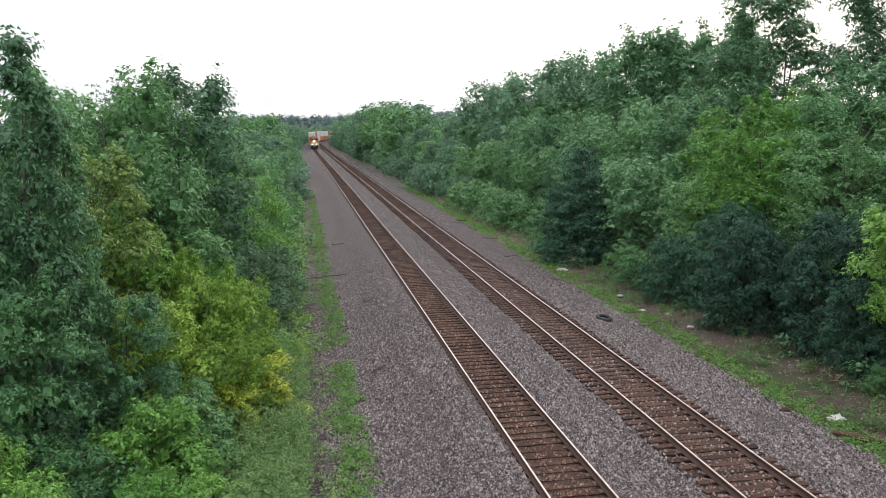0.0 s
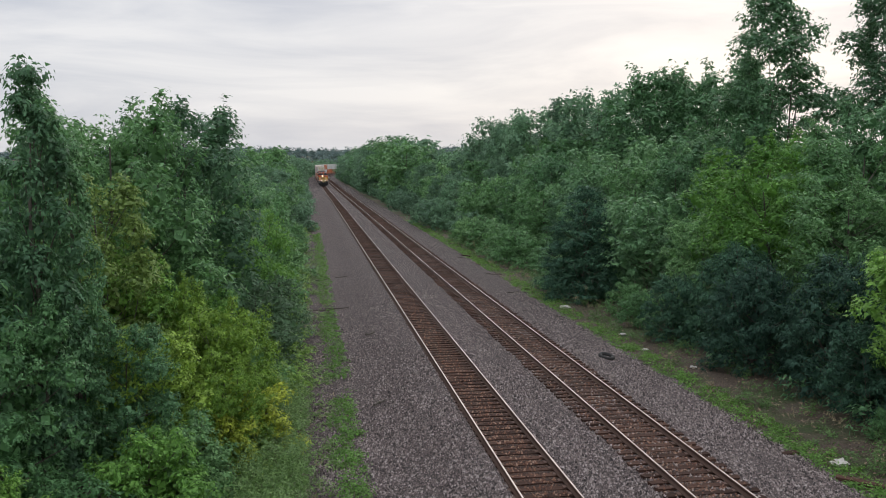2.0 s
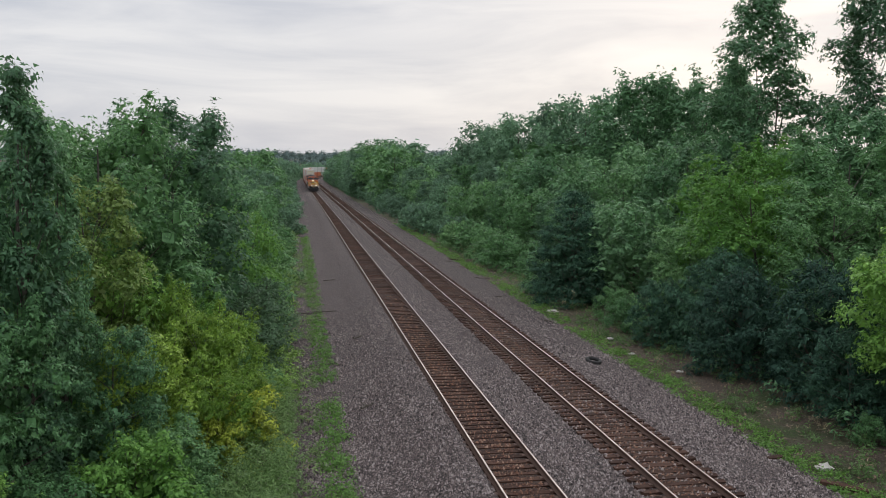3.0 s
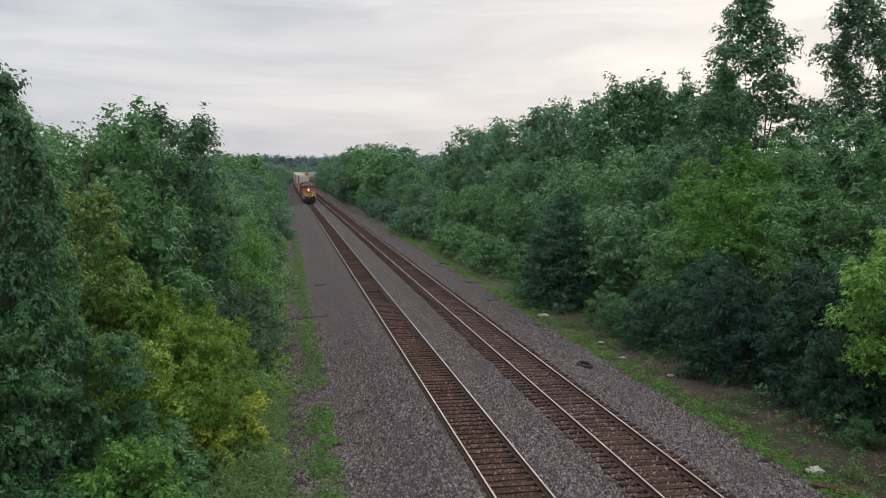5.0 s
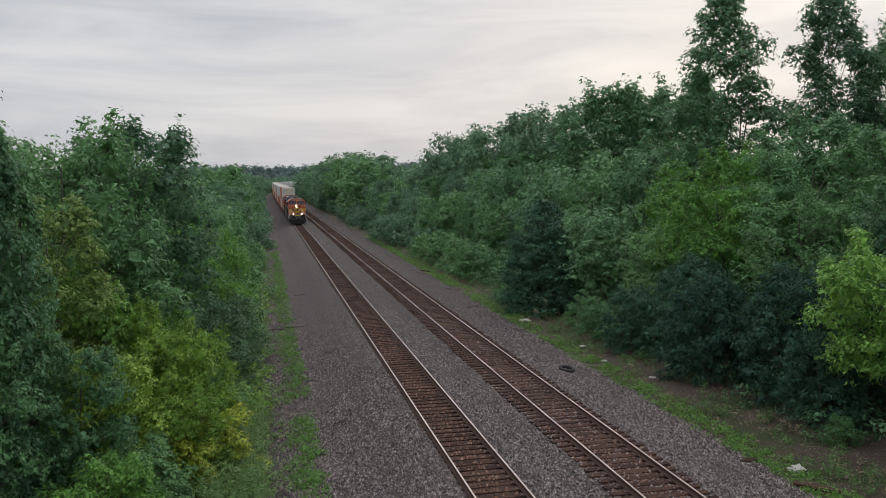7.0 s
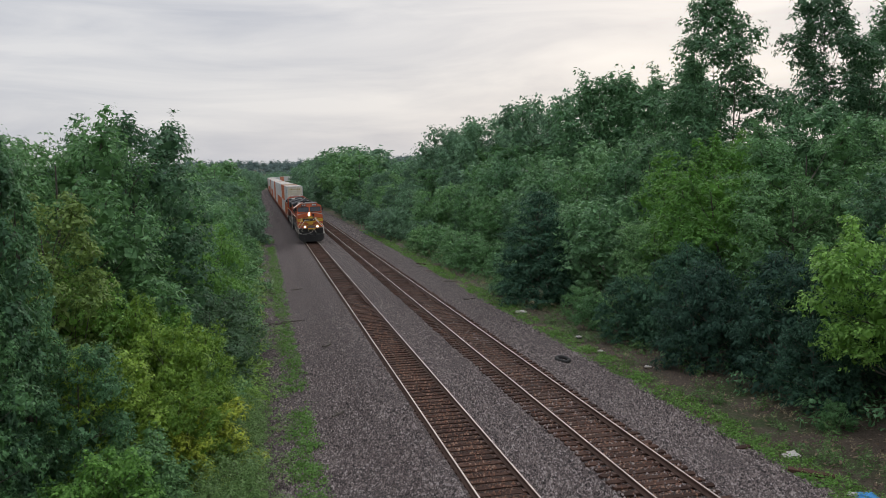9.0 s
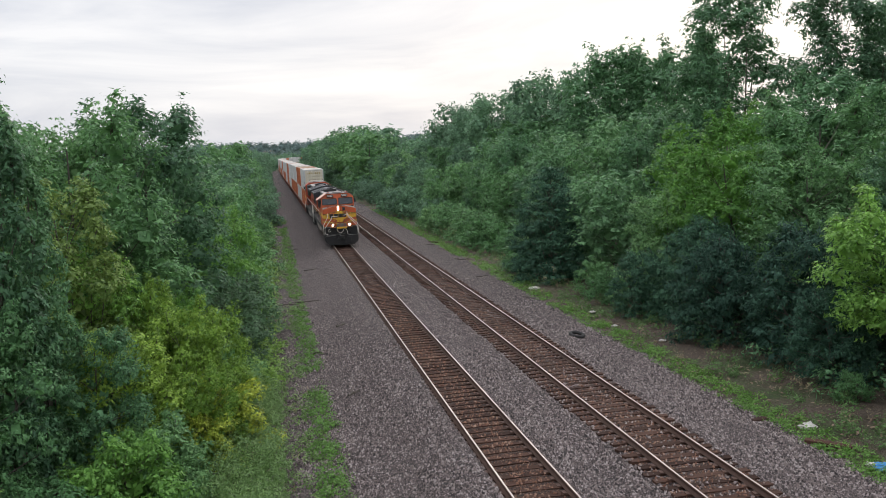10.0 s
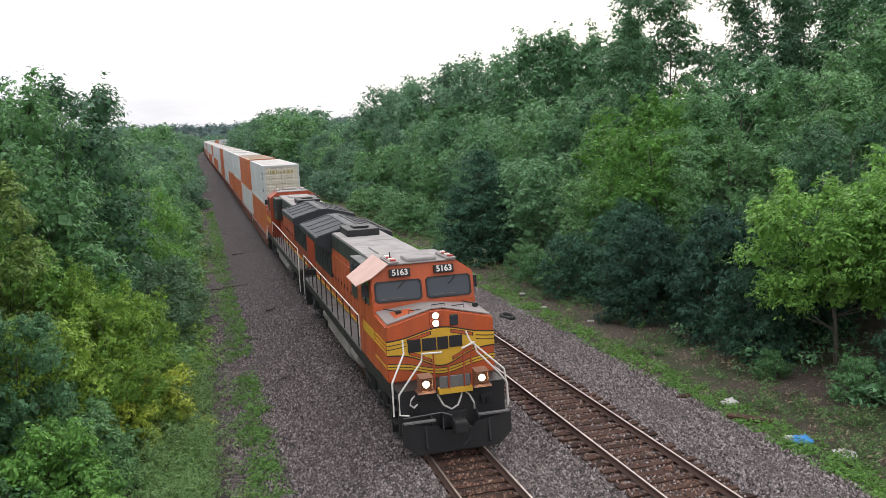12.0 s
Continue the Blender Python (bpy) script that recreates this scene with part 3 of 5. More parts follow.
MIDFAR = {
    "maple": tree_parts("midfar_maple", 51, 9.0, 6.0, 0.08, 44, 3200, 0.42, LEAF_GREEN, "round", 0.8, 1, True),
    "ash": tree_parts("midfar_ash", 52, 10.0, 5.6, 0.08, 44, 3200, 0.42, LEAF_FAR_HAZE, "round", 0.8, 1, True),
    "oak": tree_parts("midfar_oak", 53, 15.0, 8.5, 0.12, 64, 5000, 0.44, LEAF_FAR_HAZE, "round", 0.75, 1, True),
    "shrub": tree_parts("midfar_shrub", 54, 3.2, 4.0, 0.04, 20, 950, 0.38, LEAF_FAR_HAZE, "bush", 0.9, 1, True),
}
WORDS = {
    "maple": ("maple_tree", "mid-green broadleaf tree in full summer leaf", "tree"),
    "ash": ("ash_tree", "dark green broadleaf tree with a dense crown", "tree"),
    "fresh": ("young_tree", "bright fresh-green young tree with spreading boughs", "tree"),
    "boughs": ("spreading_tree", "fresh-green tree with layered spreading boughs over dark shade", "tree"),
    "slender": ("slender_tree", "slender dark-leaved tree standing above the thicket", "tree"),
    "shrub": ("shrub", "rounded green shrub at the edge of the thicket", "shrub"),
    "leafy": ("leafy_bush", "bright green leafy bush at the foot of the thicket", "shrub"),
    "bluebush": ("honeysuckle_bush", "dense blue-green bush beside the gravel", "shrub"),
    "yellow": ("box_elder", "yellow-green box elder with light airy leaves", "tree"),
    "olive": ("hackberry_tree", "olive-green tree turning yellow among darker crowns", "tree"),
    "gold": ("golden_shrub", "golden-yellow shrub leaning over the tall weeds", "shrub"),
    "cedar": ("red_cedar", "dark conical red cedar at the grass verge", "cedar"),
    "juniper": ("juniper", "dark bushy juniper with feathery boughs", "juniper"),
    "tall": ("tall_oak", "tall open-crowned tree with sky between its limbs", "tree"),
    "oak": ("oak_tree", "tall dark oak at the crest of the wood", "tree"),
}


def grow(kind, x, y, height=None, wide=None):
    """One plant of the kind at (x, y), scaled to the height; wide is its spread against its natural one."""
    s = y
    p, a = line(s, x)
    table = NEAR if ((s < 52 and -15 < x < 36) or kind in ("cedar", "juniper", "tall", "slender")) else MID if s < 105 else MIDFAR if s < 180 or (s < 230 and -13 < x < 18) else FAR
    if kind not in table:
        kind = {"shrub": "shrub", "leafy": "shrub", "bluebush": "shrub", "gold": "shrub", "yellow": "fresh", "fresh": "maple", "oak": "ash"}[kind]
    natural = max(v.co.z for v in table[kind][1].vertices) if (kind, id(table)) not in HEIGHTS else HEIGHTS[(kind, id(table))]
    HEIGHTS[(kind, id(table))] = natural
    k = (height or natural) / natural
    wide = wide or R.uniform(0.9, 1.15)
    name, label, cat = WORDS[kind]
    ob = plant(name, table[kind], label, cat, p.x, p.y, R.uniform(0, 360), k * wide, 1 / wide, "plants along the railway")
    return ob


HEIGHTS = {}
# plants that stand out, left of the line
for row in [
    ("slender", -13.1, 24.8, 12.5, 0.80), ("slender", -12.5, 26.0, 10.6, 0.7), ("maple", -16.0, 23, 9.0, 1.0),
    ("fresh", -12.3, 31, 7.4, 0.8), ("maple", -13.4, 36.5, 12.6, 1.0), ("maple", -14.8, 38.8, 12.3, 0.95), ("ash", -11.7, 42.5, 12.8, 1.0), ("fresh", -8.9, 50, 8.0, 0.8),
    ("maple", -16.5, 33, 9.5, 1.0), ("ash", -15.0, 41, 10, 1.0), ("maple", -18, 46, 10, 1.0),
    ("yellow", -9.2, 30.5, 5.4, 0.85), ("yellow", -8.3, 32.0, 4.6, 0.8), ("yellow", -10.6, 31.6, 6.0, 0.75), ("yellow", -10.6, 27.5, 5.0, 1.0), ("yellow", -8.3, 27.6, 3.6, 0.9), ("gold", -7.6, 28.6, 3.0, 1.0), ("gold", -8.2, 27.0, 2.4, 0.9), ("shrub", -9.6, 25.6, 2.9, 1.0),
    ("leafy", -10.2, 23.6, 3.0, 1.0), ("leafy", -8.7, 20.6, 2.0, 1.0), ("leafy", -9.6, 20.4, 2.2, 1.0), ("leafy", -12.6, 20.0, 2.6, 1.1), ("fresh", -13.8, 20.8, 3.4, 0.9), ("leafy", -11.0, 18.4, 1.9, 1.1),
    ("shrub", -9.6, 33.5, 3.2, 1.0), ("bluebush", -8.3, 41.0, 4.0, 1.0), ("bluebush", -8.0, 46.5, 4.2, 1.0), ("shrub", -10.4, 38.0, 5.0, 0.9),
]:
    grow(*row)
# plants that stand out, right of the line
for row in [
    ("cedar", 12.5, 58.0, 7.7, 1.15), ("juniper", 13.4, 36.5, 5.0, 0.95), ("juniper", 15.2, 32.5, 5.6, 1.05), ("juniper", 14.6, 40.5, 5.4, 0.95), ("juniper", 17.2, 30.5, 5.2, 1.0),
    ("boughs", 15.4, 26.4, 7.2, 1.05), ("boughs", 17.8, 24.2, 7.8, 1.05), ("shrub", 13.5, 23.0, 1.7, 1.0), ("shrub", 12.9, 26.6, 1.2, 1.0), ("shrub", 14.4, 20.5, 2.0, 1.0),
    ("maple", 15.4, 46.5, 6.4, 1.0), ("shrub", 13.8, 45, 3.4, 1.0), ("maple", 18.5, 37.5, 8.4, 1.1), ("ash", 20.5, 32, 8.8, 1.1), ("maple", 22.5, 27.5, 9.2, 1.1),
    ("fresh", 18.0, 44.0, 9.0, 1.1), ("maple", 22.0, 42, 11, 1.1), ("fresh", 21.0, 50, 10.8, 1.1), ("maple", 26, 36, 11.5, 1.1), ("ash", 25.5, 47, 12.5, 1.1),
    ("tall", 27.5, 62, 22.8, 1.0), ("tall", 32.8, 56, 21.6, 1.0), ("tall", 36.5, 50, 19.0, 1.0), ("tall", 30.0, 70, 18.0, 0.9), ("tall", 39.5, 58, 20.5, 1.1), ("tall", 37.0, 45, 18.5, 1.1), ("tall", 43.5, 52, 20.0, 1.2), ("maple", 31.0, 41, 14.0, 1.1), ("ash", 29.0, 33.5, 12.5, 1.1), ("ash", 34.0, 37.0, 15.0, 1.1), ("maple", 27.5, 29.5, 11.0, 1.1),
    ("oak", 31.5, 96, 19.6, 1.0), ("oak", 35, 88, 19.0, 1.0), ("oak", 29, 106, 18.0, 1.0), ("oak", 30.5, 120, 18.2, 1.0), ("oak", 27, 132, 16.8, 1.0), ("oak", 24.5, 150, 16.4, 1.0), ("oak", 26, 142, 15.5, 1.0),
    ("oak", 30, 160, 15.0, 1.0), ("oak", 34, 112, 17.5, 1.1), ("oak", 33, 128, 17.0, 1.1), ("oak", 30, 138, 16.8, 1.1), ("oak", 36, 100, 19.0, 1.1), ("oak", 28, 154, 15.8, 1.1), ("oak", 33, 170, 14.5, 1.1), ("oak", 27, 168, 14.0, 1.1),
    ("maple", 15.0, 190, 13.4, 1.3), ("ash", 18.0, 200, 14.6, 1.3), ("maple", 20, 212, 14.5, 1.4), ("maple", 15.5, 228, 15.0, 1.2), ("oak", 16.5, 246, 16.4, 1.1), ("oak", 18.5, 232, 16.0, 1.1),
]:
    grow(*row)
for row in [("juniper", 12.6, 43.5, 3.6, 1.0), ("shrub", 12.4, 47.5, 2.2, 1.0), ("shrub", 12.8, 50.5, 2.4, 1.0), ("juniper", 16.0, 22.5, 3.6, 1.0),
            ("shrub", 12.6, 19.0, 1.2, 1.1), ("juniper", 13.9, 29.0, 3.6, 1.0), ("shrub", -14.5, 18.5, 2.6, 1.1), ("fresh", -15.8, 19.5, 4.6, 1.0), ("maple", -13.6, 23.0, 6.5, 0.9), ("shrub", -11.8, 22.2, 2.6, 1.1),
            ("ash", -11.2, 26.0, 5.4, 0.9), ("shrub", -9.0, 25.0, 2.0, 1.0), ("olive", -12.5, 30.4, 9.4, 1.0), ("fresh", -10.2, 34.0, 5.2, 0.9), ("shrub", -8.6, 36.4, 3.0, 1.0)]:
    grow(*row)


# the thicket between them
def thicket(rows, s0, s1, step, kinds):
    for x0, x1, h0, h1 in rows:
        s = s0 + R.uniform(0, step)
        while s < s1:
            d = step * (0.8 + 0.12 * (h1 - 3))
            grow(R.choice(kinds if h1 > 4.5 else ("shrub",)), R.uniform(x0, x1), s, R.uniform(h0, h1))
            s += d * R.uniform(0.75, 1.25)


thicket([(11.9, 13.6, 2.2, 3.6)], 63, 118, 4.0, ("shrub",))
thicket([(15, 18, 5.5, 7.5), (19.5, 23, 8, 10.5), (25, 30, 10, 12.5)], 52, 118, 4.2, ("maple", "ash", "fresh"))
thicket([(11.4, 13.2, 2.5, 4.5), (14, 17, 6, 9), (19, 24, 8, 11), (27, 34, 10, 13)], 118, 240, 5.5, ("maple", "ash", "oak"))
thicket([(9.9, 11.2, 3, 5), (12, 15, 8, 13), (16.5, 22, 12.5, 16.5)], 240, 490, 5.5, ("maple", "ash", "oak"))
thicket([(-8.4, -7.4, 2.2, 3.4), (-11.5, -9.5, 5.5, 8.5), (-17, -13, 8, 10)], 52, 118, 4.2, ("maple", "ash", "fresh"))
thicket([(-8.2, -7.0, 2.5, 4.2), (-11.5, -9, 6.5, 11.5), (-18, -13, 9, 13)], 118, 520, 5.5, ("maple", "ash", "ash"))


def wood(name, label, seed, spots, count, size, mat):
    """A distant wood: many crowns of large leaves, too far to tell apart."""
    rng = np.random.default_rng(seed)
    cs, rs = [], []
    for x, y, h in spots:
        z = ground_height(x, y)
        for k in range(7):
            q = rng.uniform(2.0, 3.4) * (1 + y / 1500)
            cs.append((x + rng.normal() * 3.2, y + rng.normal() * 3, z + h * (k + rng.random()) / 7 - q * 0.2))
            rs.append((q, q, q * 0.8))
    v, f = leaves(rng, cs, rs, count, size, up=0.8, shell=0.7, width=0.8, spray=6, tri=True, lift=0.8, stray=0.0)
    v2, f2 = inner_leaves(rng, cs, [r[0] for r in rs], 5, 0.4, 1.0)
    v, f = np.concatenate([v, v2]), np.concatenate([f, f2 + len(v)])
    tagged(new(name, from_arrays(name, v, f, mat)), label, "wood", kind="stuff")


def woods():
    rng = random.Random(5)
    spots = [(line(s, x)[0].x + rng.uniform(-4, 4), line(s, x)[0].y, rng.uniform(6, 9)) for s in range(500, 900, 12) for x in (-19, -28, -40, 21, 32)]
    wood("wood_at_the_bend", "broadleaf wood on both sides of the railway bend", 41, spots, 48000, 1.05, LEAF_FAR_HAZE)
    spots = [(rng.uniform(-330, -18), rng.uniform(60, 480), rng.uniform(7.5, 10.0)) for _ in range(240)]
    wood("wood_to_the_west", "low broadleaf wood stretching away from the railway", 42, spots, 22000, 1.5, LEAF_FAR_HAZE)
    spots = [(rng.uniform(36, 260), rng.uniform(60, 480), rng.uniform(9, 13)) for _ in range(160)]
    wood("wood_to_the_east", "broadleaf wood behind the trackside trees", 43, spots, 8000, 1.5, LEAF_FAR_HAZE)
    spots = [(-520 + i * 4.4 + rng.uniform(-5, 5), 1000 + rng.uniform(-110, 130), 7 + 4.5 * noise.noise((i * 0.035, 0, 3)) + rng.uniform(-1.5, 1.5)) for i in range(260)]
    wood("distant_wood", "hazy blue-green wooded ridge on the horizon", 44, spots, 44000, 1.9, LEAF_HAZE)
    spots = [(rng.uniform(-260, 330), rng.uniform(690, 900), rng.uniform(6, 10)) for _ in range(330)]
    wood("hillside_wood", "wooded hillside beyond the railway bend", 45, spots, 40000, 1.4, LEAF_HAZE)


woods()


# ---- the train ----
ORANGE = paint("orange_paint", (0.50, 0.092, 0.024), (0.17, 0.07, 0.038), 0.55, 0.45)
ORANGE_DARK = paint("deep_orange_paint", (0.40, 0.062, 0.02), (0.13, 0.055, 0.03), 0.6, 0.5)
BLACK = paint("black_paint", (0.012, 0.012, 0.013), (0.045, 0.040, 0.036), 0.5, 0.55)
GREEN_BLACK = paint("dark_green_paint", (0.022, 0.030, 0.026), (0.09, 0.08, 0.065), 0.5, 0.5)
ROOF_GREY = paint("dusty_roof", (0.34, 0.31, 0.29), (0.15, 0.13, 0.12), 0.75, 0.8)
NOSE_GREY = paint("dusty_hood_top", (0.26, 0.22, 0.20), (0.15, 0.125, 0.11), 0.6, 0.75)
RADIATOR = paint("radiator_black", (0.022, 0.026, 0.032), (0.06, 0.06, 0.06), 0.4, 0.5)
VISOR = paint("sun_bleached_visor", (0.62, 0.40, 0.33), (0.42, 0.27, 0.22), 0.35, 0.6)
YELLOW = paint("yellow_paint", (0.66, 0.38, 0.03), (0.30, 0.17, 0.04), 0.35, 0.45)
WHITE_PAINT = paint("white_rail_paint", (0.72, 0.68, 0.62), (0.35, 0.30, 0.26), 0.35, 0.5)
GREY_STEEL = paint("grey_underframe", (0.15, 0.14, 0.135), (0.08, 0.07, 0.06), 0.6, 0.65)
TANK_GREY = paint("dusty_fuel_tank", (0.30, 0.27, 0.25), (0.10, 0.085, 0.07), 0.6, 0.75)
BOX_WHITE = paint("container_white", (0.52, 0.53, 0.52), (0.36, 0.33, 0.28), 0.40, 0.5, scale=0.5)
BOX_DOOR = paint("stained_container_door", (0.62, 0.58, 0.46), (0.36, 0.29, 0.17), 0.6, 0.55, scale=1.4)
BOX_ORANGE = paint("container_orange", (0.46, 0.125, 0.045), (0.30, 0.12, 0.065), 0.45, 0.5, scale=0.5)
BOX_ROOF = paint("container_roof", (0.72, 0.68, 0.63), (0.50, 0.44, 0.38), 0.4, 0.6, scale=0.6)
BOX_ROOF_TAN = paint("container_roof_tan", (0.52, 0.40, 0.30), (0.40, 0.30, 0.22), 0.4, 0.6, scale=0.6)
CAR_RED = paint("well_car_brown", (0.17, 0.065, 0.045), (0.10, 0.07, 0.055), 0.55, 0.65)
PRINT_BLUE = paint("faded_print", (0.10, 0.13, 0.20), (0.3, 0.3, 0.3), 0.3, 0.6)
PRINT_GOLD = paint("faded_gold_print", (0.40, 0.30, 0.08), (0.5, 0.45, 0.35), 0.4, 0.6)
LAMP = glow_material("lit_headlamp", (1.0, 0.80, 0.50), 45.0)
RUBBER = paint("black_rubber", (0.02, 0.02, 0.02), (0.06, 0.055, 0.05), 0.4, 0.7)
HOSE = paint("pale_hose", (0.48, 0.44, 0.40), (0.25, 0.22, 0.2), 0.5, 0.6)


def glass_material():
    m, nt, b = material("cab_glass", 0.06)
    b.inputs["Base Color"].default_value = (0.035, 0.042, 0.05, 1)
    b.inputs["Specular IOR Level"].default_value = 0.55
    b.inputs["Coat Weight"].default_value = 0.15
    n = noisy(nt, coords(nt), 2.2, 3)
    nt.links.new(ramped(nt, n, 0.35, 0.75, (0.04, 0.04, 0.04), (0.22, 0.22, 0.22)), b.inputs["Roughness"])
    return m


HOUSING = paint("grimy_orange_paint", (0.20, 0.085, 0.045), (0.07, 0.05, 0.04), 0.55, 0.6)
RED = paint("faded_red_paint", (0.42, 0.045, 0.03), (0.30, 0.12, 0.09), 0.4, 0.55)
GLASS = glass_material()
CAR_LENGTH, CAR_PITCH, BOX_LENGTH = 18.6, 19.6, 16.15


def corrugated(x, y0, y1, z0, z1, out, pitch=0.42, depth=0.035):
    """A corrugated side wall in the plane x, its ribs standing upright."""
    bm = bmesh.new()
    n = int((y1 - y0) / pitch)
    cols = [(x, y0)]
    for i in range(n):
        a = y0 + (y1 - y0) * i / n
        p = (y1 - y0) / n
        cols += [(x, a + p * 0.22), (x - out * depth, a + p * 0.34), (x - out * depth, a + p * 0.72), (x, a + p * 0.84)]
    cols.append((x, y1))
    lo = [bm.verts.new((c[0], c[1], z0)) for c in cols]
    hi = [bm.verts.new((c[0], c[1], z1)) for c in cols]
    for i in range(len(cols) - 1):
        bm.faces.new((lo[i], lo[i + 1], hi[i + 1], hi[i]))
    return bm


def container(label, mat, roof, door_mat, marks):
    """A 53-foot container with corrugated sides, posts, rails, two doors with locking bars. Local y runs back from its doors, z = 0 at its base."""
    ob = new("shipping_container")
    tagged(ob, label, "container", "containers on the train")
    w, h, n = 1.295, 2.88, BOX_LENGTH
    bm = bmesh.new()
    for x in (-w, w):
        for y in (0.0, n):
            a, b = (y, y + 0.14) if y == 0 else (y - 0.14, y)
            box(bm, x - 0.01 if x < 0 else x - 0.13, x + 0.13 if x < 0 else x + 0.01, a, b, 0, h, 0.01)
        box(bm, x - 0.008 if x < 0 else x - 0.07, x + 0.07 if x < 0 else x + 0.008, 0.14, n - 0.14, 0, 0.17)
        box(bm, x - 0.008 if x < 0 else x - 0.07, x + 0.07 if x < 0 else x + 0.008, 0.14, n - 0.14, h - 0.12, h)
    for y in (0.0, n - 0.1):
        box(bm, -w + 0.12, w - 0.12, y, y + 0.1, h - 0.13, h - 0.004)
        box(bm, -w + 0.12, w - 0.12, y, y + 0.1, 0, 0.15)
    part("frame", bm, mat, ob)
    for x, out in ((-w + 0.004, -1), (w - 0.004, 1)):
        part("side_wall", corrugated(x, 0.14, n - 0.14, 0.17, h - 0.12, out), mat, ob)
    bm = bmesh.new()
    box(bm, -w + 0.07, w - 0.07, 0.1, n - 0.1, h - 0.06, h - 0.012)
    for i in range(26):
        y = 0.5 + i * (n - 1) / 25
        box(bm, -w + 0.16, w - 0.16, y - 0.05, y + 0.05, h - 0.012, h + 0.004)
    part("roof", bm, roof, ob)
    part("end_wall", box(bmesh.new(), -w + 0.12, w - 0.12, n - 0.07, n - 0.03, 0.15, h - 0.13), mat, ob)
    part("floor", box(bmesh.new(), -w + 0.07, w - 0.07, 0.1, n - 0.1, 0.05, 0.12), GREY_STEEL, ob)
    for s in (-1, 1):
        bm = bmesh.new()
        a, b = sorted((s * 0.012, s * (w - 0.125)))
        side = [(0.09, 0.155), (0.045, 0.155)]
        for k in range(6):
            z = 0.28 + k * 0.41
            side += [(0.045, z), (0.022, z + 0.02), (0.022, z + 0.25), (0.045, z + 0.27)]
        side += [(0.045, h - 0.135), (0.09, h - 0.135)]
        extruded(bm, side, "x", a, b)
        door = part("door", bm, door_mat, ob)
        for x in (0.30, 0.86):
            bm = tube(bmesh.new(), [(s * x, 0.0, 0.1), (s * x, 0.0, h - 0.08)], 0.02, 6)
            for z in (0.3, 1.0, 1.9, 2.6):
                box(bm, s * x - 0.05, s * x + 0.05, -0.015, 0.05, z, z + 0.07)
            box(bm, min(s * x, s * (x - 0.28)), max(s * x, s * (x - 0.28)), -0.03, -0.012, 1.12, 1.16)
            part("locking_bar", bm, WHITE_PAINT if door_mat is BOX_DOOR else mat, door)
    if marks:
        for i, (y0, y1, z0, z1) in enumerate([(1.0, 1.9, 2.15, 2.36), (1.0, 1.9, 1.80, 2.0), (1.2, 1.9, 0.9, 1.15)]):
            part("print_bar", box(bmesh.new(), -w - 0.012, -w + 0.002, y0, y1, z0, z1), PRINT_BLUE, ob)
        for i in range(7):
            x = -0.92 + i * 0.27
            part("print_bar", box(bmesh.new(), x, x + (0.17 if i != 3 else 0.06), 0.008, 0.03, 2.28, 2.5), PRINT_GOLD, ob)
    return ob


def wheelset(y, r=0.42):
    bm = bmesh.new()
    for x in (-0.7525, 0.7525):
        s = 1 if x > 0 else -1
        bmesh.ops.create_cone(bm, cap_ends=True, segments=14, radius1=r, radius2=r, depth=0.13, matrix=pose(x, y, r, 0, 90, 0))
        bmesh.ops.create_cone(bm, cap_ends=True, segments=14, radius1=r + 0.025, radius2=r + 0.025, depth=0.03, matrix=pose(x - s * 0.075, y, r + 0.025, 0, 90, 0))
    bmesh.ops.create_cone(bm, cap_ends=True, segments=10, radius1=0.08, radius2=0.08, depth=1.5, matrix=pose(0, y, r, 0, 90, 0))
    return bm


def well_car():
    """A low well car unit: two trucks, end platforms and a deep well between side sills."""
    ob = new("well_car")
    tagged(ob, "brown steel well car carrying two stacked containers", "rail car", "cars of the train")
    n = CAR_LENGTH
    for s in (-1, 1):
        bm = bmesh.new()
        x0, x1 = sorted((s * 1.33, s * 1.42))
        box(bm, x0, x1, 1.1, n - 1.1, 0.28, 1.0, 0.015)
        box(bm, x0 - 0.02, x1 + 0.02, 1.0, n - 1.0, 0.98, 1.06)
        for i in range(15):
            y = 1.6 + i * (n - 3.2) / 14
            box(bm, x0 - 0.03, x1 + 0.03, y - 0.05, y + 0.05, 0.30, 0.98)
        part("side_sill", bm, CAR_RED, ob)
    bm = bmesh.new()
    for i in range(7):
        y = 1.4 + i * (n - 2.8) / 6
        box(bm, -1.33, 1.33, y - 0.15, y + 0.15, 0.26, 0.34)
    part("well_floor", bm, GREY_STEEL, ob)
    for y0, y1 in ((-0.35, 1.15), (n - 1.15, n + 0.35)):
        bm = box(bmesh.new(), -1.2, 1.2, y0 + 0.1, y1, 0.82, 1.02, 0.02)
        box(bm, -0.3, 0.3, y0, y1, 0.55, 0.85)
        part("end_platform", bm, CAR_RED, ob)
    for yc in (0.2, n - 0.2):
        bm = bmesh.new()
        for s in (-1, 1):
            extruded(bm, [(yc - 1.25, 0.38), (yc - 0.95, 0.30), (yc - 0.4, 0.18), (yc + 0.4, 0.18), (yc + 0.95, 0.30), (yc + 1.25, 0.38), (yc + 1.15, 0.62), (yc + 0.35, 0.74), (yc - 0.35, 0.74), (yc - 1.15, 0.62)], "x", s * 0.98, s * 1.1)
        box(bm, -1.0, 1.0, yc - 0.18, yc + 0.18, 0.4, 0.7)
        truck = part("truck", bm, BLACK, ob)
        for d in (-0.85, 0.85):
            part("wheelset", wheelset(yc + d), BLACK, truck)
    return ob


LOCO_LENGTH, LOCO_GAP, FIRST_BOX = 21.2, 1.1, 45.4


